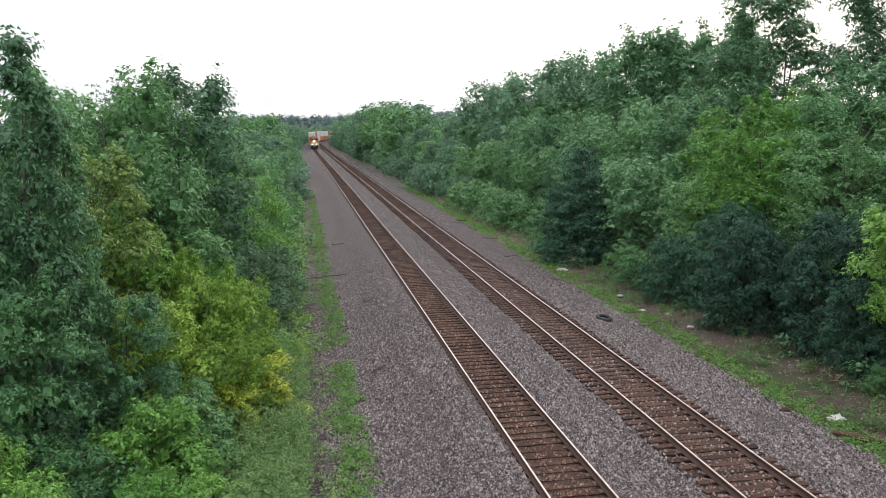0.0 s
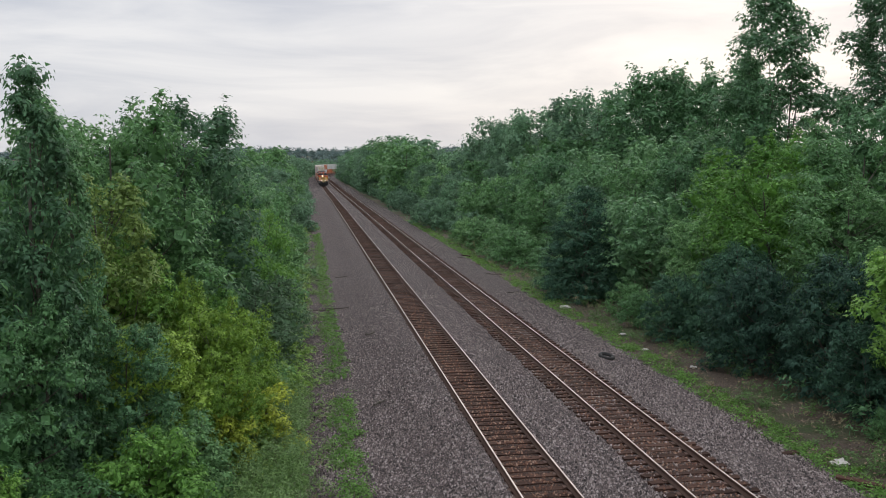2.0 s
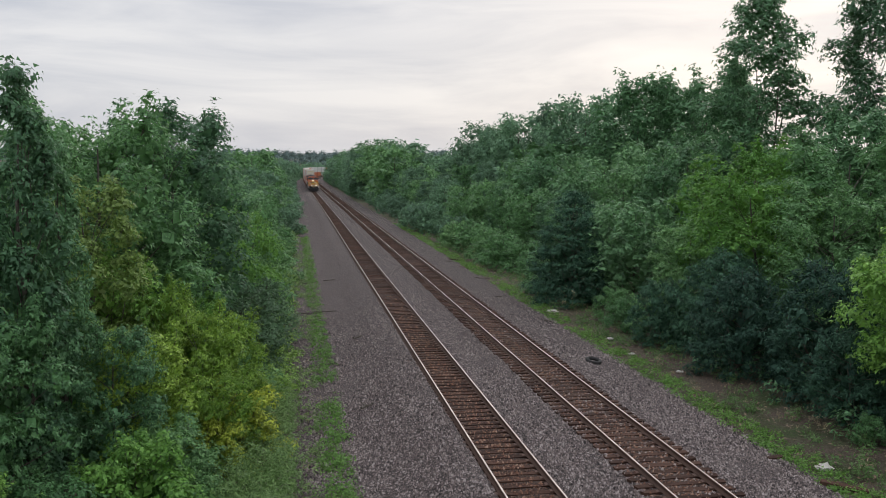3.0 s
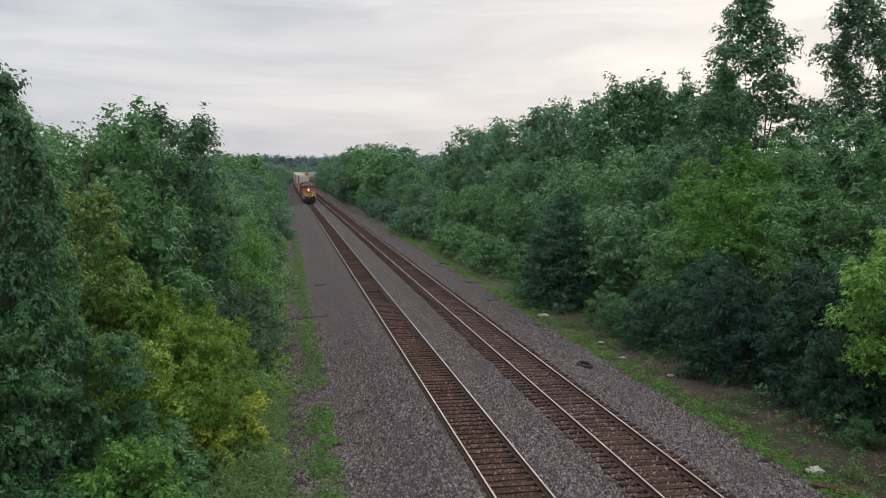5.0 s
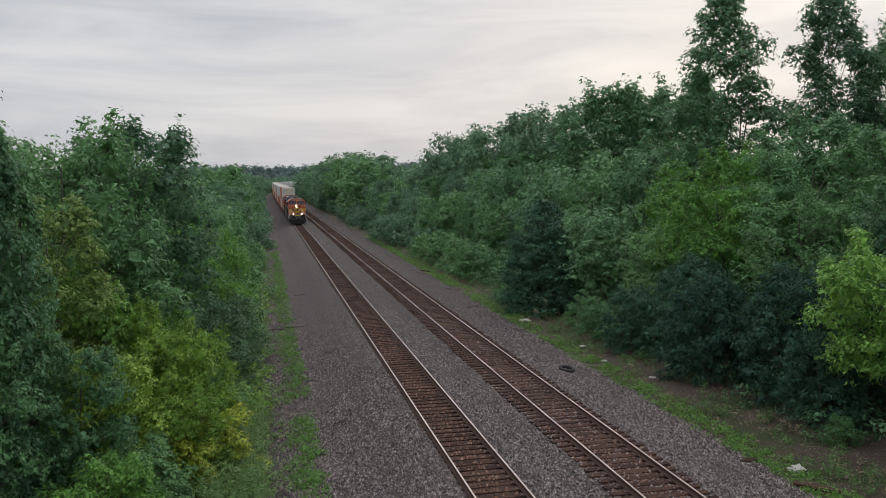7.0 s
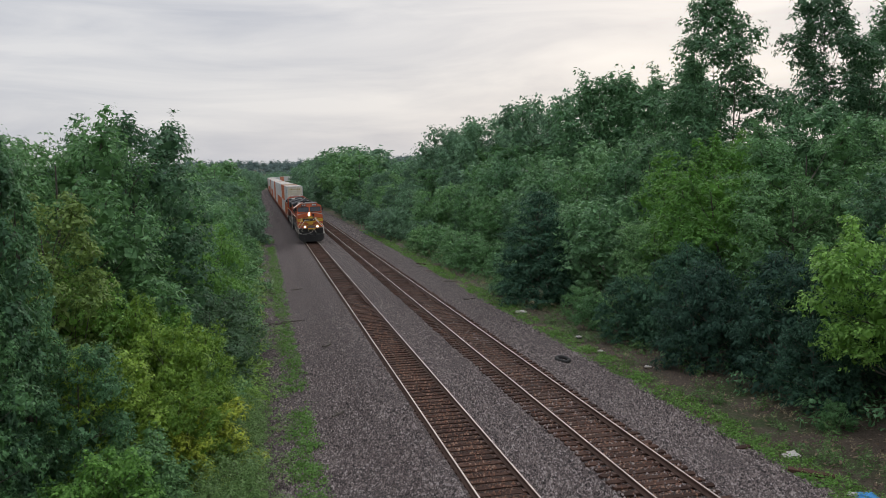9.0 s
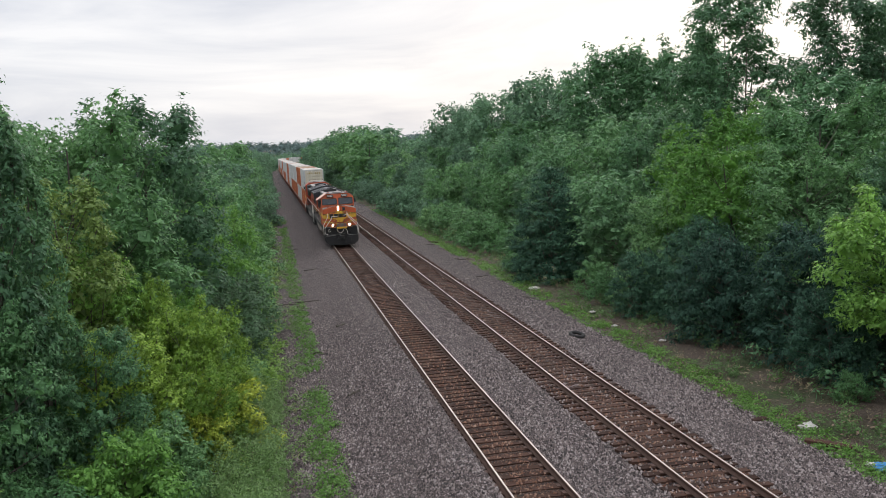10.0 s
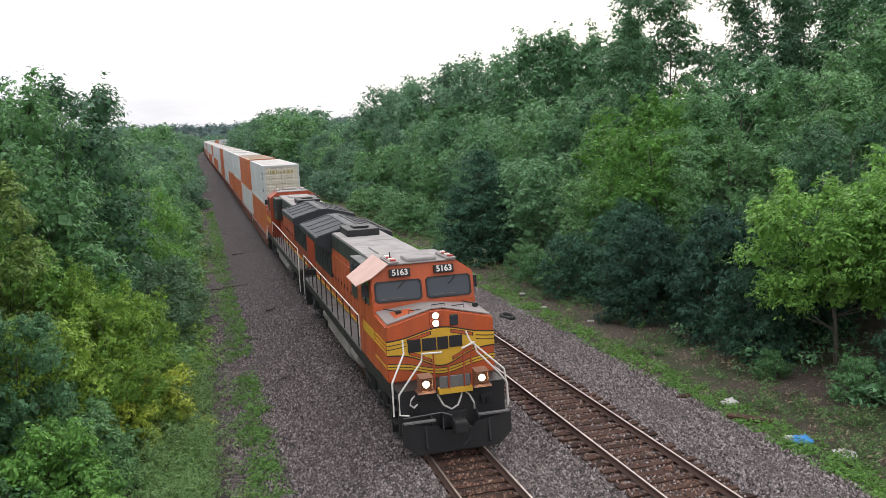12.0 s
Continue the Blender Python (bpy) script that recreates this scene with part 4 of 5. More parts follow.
def disc(x, y, z, r, depth=0.03, sides=18):
    bm = bmesh.new()
    bmesh.ops.create_cone(bm, cap_ends=True, segments=sides, radius1=r, radius2=r, depth=depth, matrix=pose(x, y, z, 90, 0, 0))
    return bm


def ring_frame(x0, x1, z0, z1, y0, y1, t):
    """A window surround: an upright ring of thickness t in the plane across y."""
    bm = bmesh.new()
    def loop(a, y):
        c = 0.07
        pts = [(x0 - a + c, z0 - a), (x1 + a - c, z0 - a), (x1 + a, z0 - a + c), (x1 + a, z1 + a - c), (x1 + a - c, z1 + a), (x0 - a + c, z1 + a), (x0 - a, z1 + a - c), (x0 - a, z0 - a + c)]
        return [bm.verts.new((p[0], y, p[1])) for p in pts]
    a, b, c, d = loop(t, y0), loop(0, y0), loop(0, y1), loop(t, y1)
    for p, q in ((a, b), (b, c), (c, d), (d, a)):
        for i in range(8):
            bm.faces.new((p[i], p[(i + 1) % 8], q[(i + 1) % 8], q[i]))
    return bm


def digits(text, size, mat, name="digits"):
    """Raised digits as a mesh, upright in the plane across y, centred on the origin."""
    cu = bpy.data.curves.new(name, "FONT")
    cu.body, cu.size, cu.extrude, cu.align_x, cu.align_y = text, size, 0.004, "CENTER", "CENTER"
    cu.offset = 0.006
    tmp = new(name, cu)
    me = bpy.data.meshes.new_from_object(tmp.evaluated_get(bpy.context.evaluated_depsgraph_get()))
    bpy.data.objects.remove(tmp)
    me.transform(pose(0, 0, 0, 90, 0, 0))
    me.materials.clear()
    me.materials.append(mat)
    return me


def band(top, low, y, depth=0.012, n=28, x0=-1.5, x1=1.5):
    """A painted band across the nose between two curves of x, as a thin plate."""
    out = [(x0 + (x1 - x0) * i / n) for i in range(n + 1)]
    bm = bmesh.new()
    a = [bm.verts.new((x, y, top(x))) for x in out]
    b = [bm.verts.new((x, y, low(x))) for x in out]
    c = [bm.verts.new((x, y + depth, top(x))) for x in out]
    d = [bm.verts.new((x, y + depth, low(x))) for x in out]
    for i in range(n):
        bm.faces.new((a[i], a[i + 1], b[i + 1], b[i]))
        bm.faces.new((c[i], c[i + 1], a[i + 1], a[i]))
        bm.faces.new((b[i], b[i + 1], d[i + 1], d[i]))
    return bm


GRILLE = paint("dark_grille", (0.035, 0.037, 0.042), (0.075, 0.07, 0.065), 0.5, 0.55)
TILT = pose(0, 2.9, 3.5, -11, 0, 0) @ pose(0, -2.9, -3.5)


def bell(x, w):
    return math.exp(-(x / w) ** 2)


def diesel(label, lit, orange):
    """A six-axle wide-nosed diesel. Local y runs back from the pilot, z = 0 on the rail."""
    ob = new("locomotive")
    tagged(ob, label, "locomotive", "locomotives of the train")
    # pilot, plow, coupler
    bm = extruded(bmesh.new(), [(-1.46, 0.98), (-1.46, 0.42), (-1.12, 0.10), (1.12, 0.10), (1.46, 0.42), (1.46, 0.98), (0.52, 0.80), (0.40, 0.66), (-0.40, 0.66), (-0.52, 0.80)], "y", 0.0, 0.07)
    for x in (-0.85, 0.85):
        extruded(bm, [(0.0, 0.2), (-0.10, 0.28), (0.0, 0.86)], "x", x - 0.03, x + 0.03)
    plow = part("snow_plow", bm, BLACK, ob, "scuffed black steel snow plow")
    for x in (-1.0, 1.0):
        part("plow_edge", box(bmesh.new(), x - 0.42, x + 0.42, -0.05, 0.09, 0.955, 0.99), GREY_STEEL, plow, "worn bare edge")
    part("pilot_plate", box(bmesh.new(), -1.45, 1.45, 0.42, 0.56, 0.55, 1.64, 0.02), BLACK, ob)
    bm = box(bmesh.new(), -0.13, 0.13, -0.25, 0.5, 0.72, 0.95, 0.03)
    box(bm, -0.2, 0.16, -0.45, -0.15, 0.66, 1.0, 0.06)
    box(bm, -0.34, 0.34, 0.25, 0.44, 0.62, 1.08, 0.03)
    part("coupler", bm, BLACK, ob)
    for pts in ([(-0.40, 0.40, 1.52), (-0.30, 0.22, 1.28), (-0.10, 0.16, 1.16), (0.08, 0.18, 1.24), (0.20, 0.25, 1.45), (0.26, 0.38, 1.55)],
                [(0.30, 0.40, 1.56), (0.42, 0.24, 1.46), (0.52, 0.18, 1.25), (0.56, 0.3, 1.05)]):
        part("hose", tube(bmesh.new(), pts, 0.026, 7), HOSE, ob, "pale air hose")
    part("hose", tube(bmesh.new(), [(-1.02, 0.38, 1.56), (-1.14, 0.26, 1.50), (-1.18, 0.22, 1.38), (-1.08, 0.22, 1.30), (-0.98, 0.28, 1.36)], 0.024, 7), HOSE, ob, "pale curled cable")
    for x in (-0.62, 0.62):
        part("glad_hand", tube(bmesh.new(), [(x, 0.40, 1.02), (x, 0.20, 0.92), (x * 1.05, 0.12, 0.66), (x * 1.05, 0.14, 0.50)], 0.03, 6), RUBBER, ob, "black brake hose")
    part("uncoupling_lever", tube(bmesh.new(), [(-1.35, 0.30, 1.02), (-0.9, 0.28, 1.04), (-0.35, 0.24, 1.08), (-0.12, 0.10, 1.02)], 0.018, 5), GREY_STEEL, ob, "worn grey lever")
    for pts in ([(0.22, 0.3, 0.9), (0.36, 0.05, 0.62), (0.30, -0.02, 0.35), (0.12, -0.02, 0.2)], [(-0.3, 0.3, 0.95), (-0.36, 0.1, 0.7), (-0.30, 0.05, 0.5)]):
        part("hose", tube(bmesh.new(), pts, 0.028, 6), RUBBER, ob, "black brake hose")
    for x in (-1.0, 0.92):
        bm = box(bmesh.new(), x - 0.17, x + 0.17, 0.34, 0.43, 1.12, 1.4, 0.02)
        for k in range(3):
            box(bm, x - 0.1 + k * 0.1 - 0.015, x - 0.1 + k * 0.1 + 0.015, 0.30, 0.35, 1.15, 1.3)
        part("cable_socket", bm, BLACK, ob)
    # steps at the four corners
    for y0, d in ((0.5, 1), (LOCO_LENGTH - 0.5, -1)):
        for s in (-1, 1):
            bm = bmesh.new()
            for k, z in enumerate((0.42, 0.78, 1.12, 1.42)):
                a, b = sorted((s * 1.05, s * 1.52))
                y1, y2 = sorted((y0 + d * (0.02 + 0.05 * k), y0 + d * (0.5 + 0.05 * k)))
                box(bm, a, b, y1, y2, z, z + 0.035)
            y1, y2 = sorted((y0 + d * 0.6, y0 + d * 0.66))
            box(bm, min(s * 1.05, s * 1.5), max(s * 1.05, s * 1.5), y1, y2, 0.42, 1.62)
            part("steps", bm, BLACK, ob)
    # front platform with the folded drop step
    part("front_platform", box(bmesh.new(), -1.45, 1.45, 0.42, 1.4, 1.62, 1.70, 0.01), BLACK, ob)
    part("step_edge", box(bmesh.new(), -0.40, 0.52, 0.20, 0.42, 1.56, 1.70, 0.01), YELLOW, ob, "yellow edge of the drop step")
    part("drop_step", box(bmesh.new(), -0.36, 0.46, 0.24, 0.29, 1.71, 2.02, 0.015), GREY_STEEL, ob, "grey folded drop step")
    for x in (-0.75, 0.75):
        bm = box(bmesh.new(), x - 0.16, x + 0.16, 0.16, 0.42, 1.74, 2.07, 0.02)
        for u in (-0.165, 0.165):
            extruded(bm, [(0.10, 1.74), (0.42, 1.74), (0.42, 2.12), (0.05, 2.08)], "x", x + u - 0.012, x + u + 0.012)
        extruded(bm, [(0.05, 2.085), (0.42, 2.125), (0.42, 2.10), (0.06, 2.06)], "x", x - 0.18, x + 0.18)
        extruded(bm, [(0.06, 1.67), (0.42, 1.67), (0.42, 1.72), (0.10, 1.72)], "x", x - 0.24, x + 0.24)
        housing = part("ditch_light", bm, HOUSING, ob, "dirty brownish-orange ditch light housing")
        part("lens_ring", disc(x, 0.155, 1.90, 0.115, 0.02), BLACK, housing)
        part("lamp", disc(x, 0.145, 1.90, 0.085, 0.03), LAMP if lit else GLASS, housing)
    # nose
    bm = bmesh.new()
    fr = [(-1.5, 1.70), (1.5, 1.70), (1.5, 3.24), (0.12, 3.57), (-0.22, 3.57), (-1.5, 3.24)]
    bk = [(-1.5, 1.70), (1.5, 1.70), (1.5, 3.30), (0.12, 3.44), (-0.22, 3.44), (-1.5, 3.30)]
    a = [bm.verts.new((x, 1.30, z)) for x, z in fr]
    b = [bm.verts.new((x, 2.95, z)) for x, z in bk]
    bm.faces.new(a)
    bm.faces.new(b[::-1])
    for i in range(6):
        bm.faces.new((a[i], b[i], b[(i + 1) % 6], a[(i + 1) % 6]))
    bmesh.ops.bevel(bm, geom=[e for e in bm.edges if abs(e.verts[0].co.y - e.verts[1].co.y) > 1 or e.verts[0].co.y < 2], offset=0.035, segments=3, affect="EDGES")
    nose = part("nose", bm, orange, ob)
    bm = bmesh.new()
    for q in (((-1.44, 1.36, 3.300), (-0.22, 1.36, 3.615), (-0.22, 2.9, 3.492), (-1.44, 2.9, 3.352)), ((-0.22, 1.36, 3.615), (0.12, 1.36, 3.615), (0.12, 2.9, 3.492), (-0.22, 2.9, 3.492)),
              ((0.12, 1.36, 3.615), (1.44, 1.36, 3.300), (1.44, 2.9, 3.352), (0.12, 2.9, 3.492))):
        bm.faces.new([bm.verts.new(p) for p in q])
    bmesh.ops.remove_doubles(bm, verts=bm.verts, dist=0.001)
    ext = bmesh.ops.extrude_face_region(bm, geom=bm.faces[:])
    bmesh.ops.translate(bm, verts=[v for v in ext["geom"] if isinstance(v, bmesh.types.BMVert)], vec=(0, 0, -0.03))
    part("nose_top", bm, NOSE_GREY, nose, "dusty grey-brown top of the nose")
    for x0, z0 in ((-0.75, 3.45), (-0.1, 3.55), (0.45, 3.47)):
        part("grab_iron", tube(bmesh.new(), [(x0, 1.75, z0 - 0.03), (x0, 1.72, z0 + 0.08), (x0 + 0.36, 1.72, z0 + 0.09), (x0 + 0.36, 1.75, z0 - 0.03)], 0.014, 5), BLACK, nose)
    for x0, x1, z in ((-1.25, -0.95, 3.39), (1.05, 1.25, 3.40)):
        bm = tube(bmesh.new(), [(x0, 2.75, z + 0.05), (x1, 2.1, z + 0.06)], 0.016, 5)
        box(bm, x1 - 0.07, x1 + 0.07, 2.05, 2.19, z - 0.02, z + 0.09, 0.01)
        part("wiper_motor", bm, BLACK, nose)
    bm = box(bmesh.new(), -0.29, 0.03, 1.27, 1.32, 3.10, 3.54, 0.015)
    head = part("headlight", bm, ORANGE_DARK, nose, "twin headlight in a steel frame")
    for z in (3.42, 3.21):
        part("lens_ring", disc(-0.13, 1.265, z, 0.105, 0.02), BLACK, head)
        part("lamp", disc(-0.13, 1.255, z, 0.082, 0.03), LAMP if lit else GLASS, head)
    part("door_window", box(bmesh.new(), 0.27, 0.50, 1.275, 1.31, 3.10, 3.40, 0.03), GLASS, nose, "small dark window in the nose door")
    # painted emblem and stripes on the nose
    crest = lambda x: 2.80 + 0.27 * bell(x, 0.85)
    keel = lambda x: 2.47 - 0.42 * bell(x, 0.70)
    part("emblem_edge", band(lambda x: crest(x) + 0.035, lambda x: keel(x) - 0.035, 1.286), BLACK, nose, "black outline of the emblem")
    part("emblem", band(crest, keel, 1.279), YELLOW, nose, "yellow emblem swept across the nose")
    for x0, x1, up in ((-0.92, -0.30, 1), (0.30, 0.88, 1), (-0.88, -0.30, -1), (0.32, 0.88, -1)):
        f = (lambda x: crest(x) - 0.045) if up > 0 else (lambda x: keel(x) + 0.115)
        g = (lambda x: crest(x) - 0.115) if up > 0 else (lambda x: keel(x) + 0.045)
        part("emblem_slot", band(lambda x: f(x) + 0.018, lambda x: g(x) - 0.018, 1.2755, 0.006, 8, x0 - 0.03, x1 + 0.03), BLACK, nose)
        part("emblem_slot", band(f, g, 1.272, 0.006, 8, x0, x1), ORANGE, nose)
    for s in (-1, 1):
        x0, x1 = sorted((s * 0.98, s * 1.49))
        part("stripe", band(lambda x: crest(x) - 0.085, lambda x: crest(x) - 0.108, 1.275, 0.006, 6, x0, x1), BLACK, nose)
        part("stripe", band(lambda x: crest(x) - 0.19, lambda x: crest(x) - 0.213, 1.275, 0.006, 6, x0, x1), BLACK, nose)
    low = lambda x: 2.22 - 0.27 * bell(x, 0.8)
    part("lower_stripe_edge", band(lambda x: low(x) + 0.02, lambda x: low(x) - 0.15, 1.288), BLACK, nose)
    part("lower_stripe", band(lambda x: low(x), lambda x: low(x) - 0.055, 1.281), YELLOW, nose, "yellow stripe curving under the emblem")
    part("lower_stripe", band(lambda x: low(x) - 0.08, lambda x: low(x) - 0.13, 1.281), YELLOW, nose)
    for x0, w in ((-0.93, 0.36), (-0.54, 0.40), (-0.11, 0.30), (0.22, 0.37)):
        part("lettering_block", box(bmesh.new(), x0, x0 + w, 1.262, 1.276, 2.48 + 0.03 * (x0 > 0), 2.83, 0.006), BLACK, nose, "plain black painted block")
    for s in (-1, 1):
        a, b = sorted((s * 1.497, s * 1.51))
        for z0, z1, m in ((2.74, 2.80, YELLOW), (2.62, 2.68, YELLOW), (2.50, 2.56, YELLOW), (2.08, 2.14, YELLOW)):
            part("side_stripe", box(bmesh.new(), a, b, 1.36, 2.9, z0, z1), m, nose)
    # cab
    sec = [(-1.5, 1.70), (1.5, 1.70), (1.5, 4.26), (1.02, 4.60), (-1.02, 4.60), (-1.5, 4.26)]
    bm = extruded(bmesh.new(), sec, "y", 2.9, 5.4)
    bmesh.ops.bisect_plane(bm, geom=bm.verts[:] + bm.edges[:] + bm.faces[:], plane_co=(0, 0, 3.5), plane_no=(0, 0, 1))
    for v in bm.verts:
        if v.co.y < 3 and v.co.z > 3.6:
            v.co.y += (v.co.z - 3.5) * 0.194
    bmesh.ops.bevel(bm, geom=[e for e in bm.edges if e.verts[0].co.z > 4 or e.verts[1].co.z > 4], offset=0.03, segments=2, affect="EDGES")
    cab = part("cab", bm, orange, ob)
    for x0, x1, z0, z1 in ((-1.38, -0.10, 3.62, 4.13), (0.12, 1.36, 3.62, 4.15)):
        part("window_frame", ring_frame(x0, x1, z0, z1, 2.868, 2.91, 0.045), RUBBER, cab, "black rubber window surround", TILT)
        pane = part("windshield", box(bmesh.new(), x0, x1, 2.888, 2.905, z0, z1), GLASS, cab, "dark reflecting windshield", TILT)
        part("wiper", tube(bmesh.new(), [(x0 + 0.85, 2.86, z1 + 0.02), (x0 + 0.62, 2.865, z1 - 0.2)], 0.012, 4), BLACK, pane)
        part("wiper", tube(bmesh.new(), [(x0 + 0.15, 2.86, z0 + 0.05), (x0 + 0.8, 2.865, z0 + 0.06)], 0.010, 4), GREY_STEEL, pane)
    for x0, x1, z0, z1 in ((-0.97, -0.36, 4.27, 4.50), (0.34, 0.92, 4.28, 4.51)):
        board = part("number_board", box(bmesh.new(), x0, x1, 2.79, 2.93, z0, z1, 0.02), BLACK, cab, "black number board with white digits", TILT)
        if lit:
            part("digits", digits("5163", 0.235, WHITE_PAINT), WHITE_PAINT, board, "white digits", pose((x0 + x1) / 2, 2.786, (z0 + z1) / 2))
    for s in (-1, 1):
        a, b = sorted((s * 1.492, s * 1.512))
        part("side_window", box(bmesh.new(), a, b, 3.45, 4.55, 3.42, 4.12, 0.01), GLASS, cab, "dark sliding cab window")
        part("side_window_frame", box(bmesh.new(), min(s * 1.5, s * 1.53), max(s * 1.5, s * 1.53), 3.97, 4.03, 3.38, 4.16), RUBBER, cab)
        part("cab_door", box(bmesh.new(), a, b, 4.75, 5.3, 1.75, 3.7, 0.01), orange, cab)
        part("side_stripe", box(bmesh.new(), a, b, 2.95, 4.7, 2.5, 2.8), YELLOW, cab)
        mirror = box(bmesh.new(), min(s * 1.53, s * 1.72), max(s * 1.53, s * 1.72), 3.38, 3.42, 3.7, 4.05, 0.01)
        part("wind_deflector", mirror, GLASS, cab)
    # bleached awning over the near side window
    bm = bmesh.new()
    q = [(-1.0, 2.95, 4.635), (-1.0, 5.2, 4.635), (-1.88, 5.0, 4.06), (-1.88, 3.35, 4.03), (-1.5, 2.92, 4.29)]
    lo = [bm.verts.new(p) for p in q]
    hi = [bm.verts.new((p[0], p[1], p[2] + 0.025)) for p in q]
    bm.faces.new(lo[::-1])
    bm.faces.new(hi)
    for i in range(5):
        bm.faces.new((lo[i], lo[(i + 1) % 5], hi[(i + 1) % 5], hi[i]))
    part("awning", bm, VISOR, cab, "sun-bleached pink awning over the side window")
    part("cab_roof", box(bmesh.new(), -1.0, 1.0, 3.05, 5.4, 4.60, 4.635, 0.01), ROOF_GREY, cab, "dusty grey roof panel")
    part("air_conditioner", box(bmesh.new(), -0.42, 0.46, 3.1, 4.0, 4.63, 4.75, 0.05), ROOF_GREY, cab)
    for x in (-0.82, 0.86):
        bm = box(bmesh.new(), x - 0.15, x + 0.15, 3.0, 4.25, 4.645, 4.70, 0.015)
        for k in range(4):
            box(bm, x - 0.13, x - 0.09, 3.15 + k * 0.3, 3.27 + k * 0.3, 4.70, 4.73)
        tray = part("antenna_tray", bm, ROOF_GREY, cab, "pale antenna tray with small red caps")
        part("antenna", tube(bmesh.new(), [(x, 3.5, 4.69), (x, 3.5, 4.92)], 0.015, 5), BLACK, tray)
        for k in range(4):
            part("cap", box(bmesh.new(), x - 0.06, x + 0.10, 3.10 + k * 0.29, 3.25 + k * 0.29, 4.695, 4.75, 0.015), RED if k % 2 == 0 else WHITE_PAINT, tray)
    # long hood
    hood = part("hood", box(bmesh.new(), -0.95, 0.95, 5.4, 20.3, 1.70, 3.78), orange, ob)
    part("hood_top", box(bmesh.new(), -0.97, 0.97, 5.4, 14.3, 3.78, 4.36, 0.04), GREEN_BLACK, hood, "dark green upper hood")
    for i in range(5):
        part("roof_panel", box(bmesh.new(), -0.93, 0.93, 5.42 + i * 1.75, 5.42 + i * 1.75 + 1.72, 4.355, 4.40, 0.012), ROOF_GREY, hood, "dust-covered roof panel")
    part("roof_hatch", box(bmesh.new(), -0.5, 0.5, 6.0, 8.6, 4.40, 4.45, 0.02), ROOF_GREY, hood, "dust-covered roof hatch")
    part("blower_cabinet", box(bmesh.new(), -1.32, 1.32, 5.42, 7.7, 3.0, 4.33, 0.03), GREEN_BLACK, hood)
    for s in (-1, 1):
        for k in range(3):
            a, b = sorted((s * 1.315, s * 1.34))
            bm = box(bmesh.new(), a, b, 5.55 + k * 0.72, 6.15 + k * 0.72, 3.55, 4.2)
            for j in range(7):
                box(bm, min(s * 1.335, s * 1.36), max(s * 1.335, s * 1.36), 5.58 + k * 0.72, 6.12 + k * 0.72, 3.58 + j * 0.088, 3.61 + j * 0.088)
            part("louvre", bm, RADIATOR, hood)
    part("exhaust_silencer", box(bmesh.new(), -0.62, 0.62, 12.2, 14.2, 4.38, 4.66, 0.04), BLACK, hood)
    part("exhaust_stack", box(bmesh.new(), -0.3, 0.3, 12.7, 13.5, 4.66, 4.74, 0.02), BLACK, hood)
    # radiators, oversailing the hood
    wing = [(-1.58, 3.98), (-1.58, 4.20), (-0.12, 4.60), (0.12, 4.60), (1.58, 4.20), (1.58, 3.98), (0.97, 3.5), (-0.97, 3.5)]
    rad = part("radiator", extruded(bmesh.new(), wing, "y", 14.4, 20.3), RADIATOR, ob, "black oversailing radiator housing")
    slope = math.degrees(math.atan2(0.40, 1.46))
    for s in (-1, 1):
        bm = bmesh.new()
        box(bm, -0.70, 0.70, 14.45, 14.62, -0.01, 0.035)
        box(bm, -0.70, 0.70, 20.08, 20.25, -0.01, 0.035)
        box(bm, -0.73, -0.63, 14.62, 20.08, -0.01, 0.035)
        box(bm, 0.63, 0.73, 14.62, 20.08, -0.01, 0.035)
        for j in range(3):
            box(bm, -0.63, 0.63, 15.8 + j * 1.35, 15.86 + j * 1.35, -0.01, 0.03)
        for j in range(16):
            box(bm, -0.60 + j * 0.077, -0.575 + j * 0.077, 14.62, 20.08, -0.01, 0.012)
        part("radiator_grille", bm, GRILLE, rad, "dark framed radiator grille", pose(s * 0.85, 0, 4.40, 0, s * slope, 0))
        bm = bmesh.new()
        a, b = sorted((s * 0.955, s * 0.985))
        box(bm, a, b, 14.7, 20.0, 2.5, 3.5)
        for j in range(10):
            box(bm, min(s * 0.98, s * 1.0), max(s * 0.98, s * 1.0), 14.72 + j * 0.53, 14.78 + j * 0.53, 2.5, 3.5)
        part("intake_screen", bm, RADIATOR, rad)
    # hood doors
    for s in (-1, 1):
        a, b = sorted((s * 0.952, s * 0.985))
        for k in range(9):
            y = 7.9 + k * 0.72
            door = part("hood_door", box(bmesh.new(), a, b, y, y + 0.66, 1.85, 3.55, 0.012), orange, hood)
            part("latch", box(bmesh.new(), min(s * 0.985, s * 1.01), max(s * 0.985, s * 1.01), y + 0.54, y + 0.6, 2.6, 2.75), BLACK, door)
        part("yellow_band", box(bmesh.new(), min(s * 0.95, s * 0.99), max(s * 0.95, s * 0.99), 7.8, 20.2, 1.74, 1.82), YELLOW, hood)
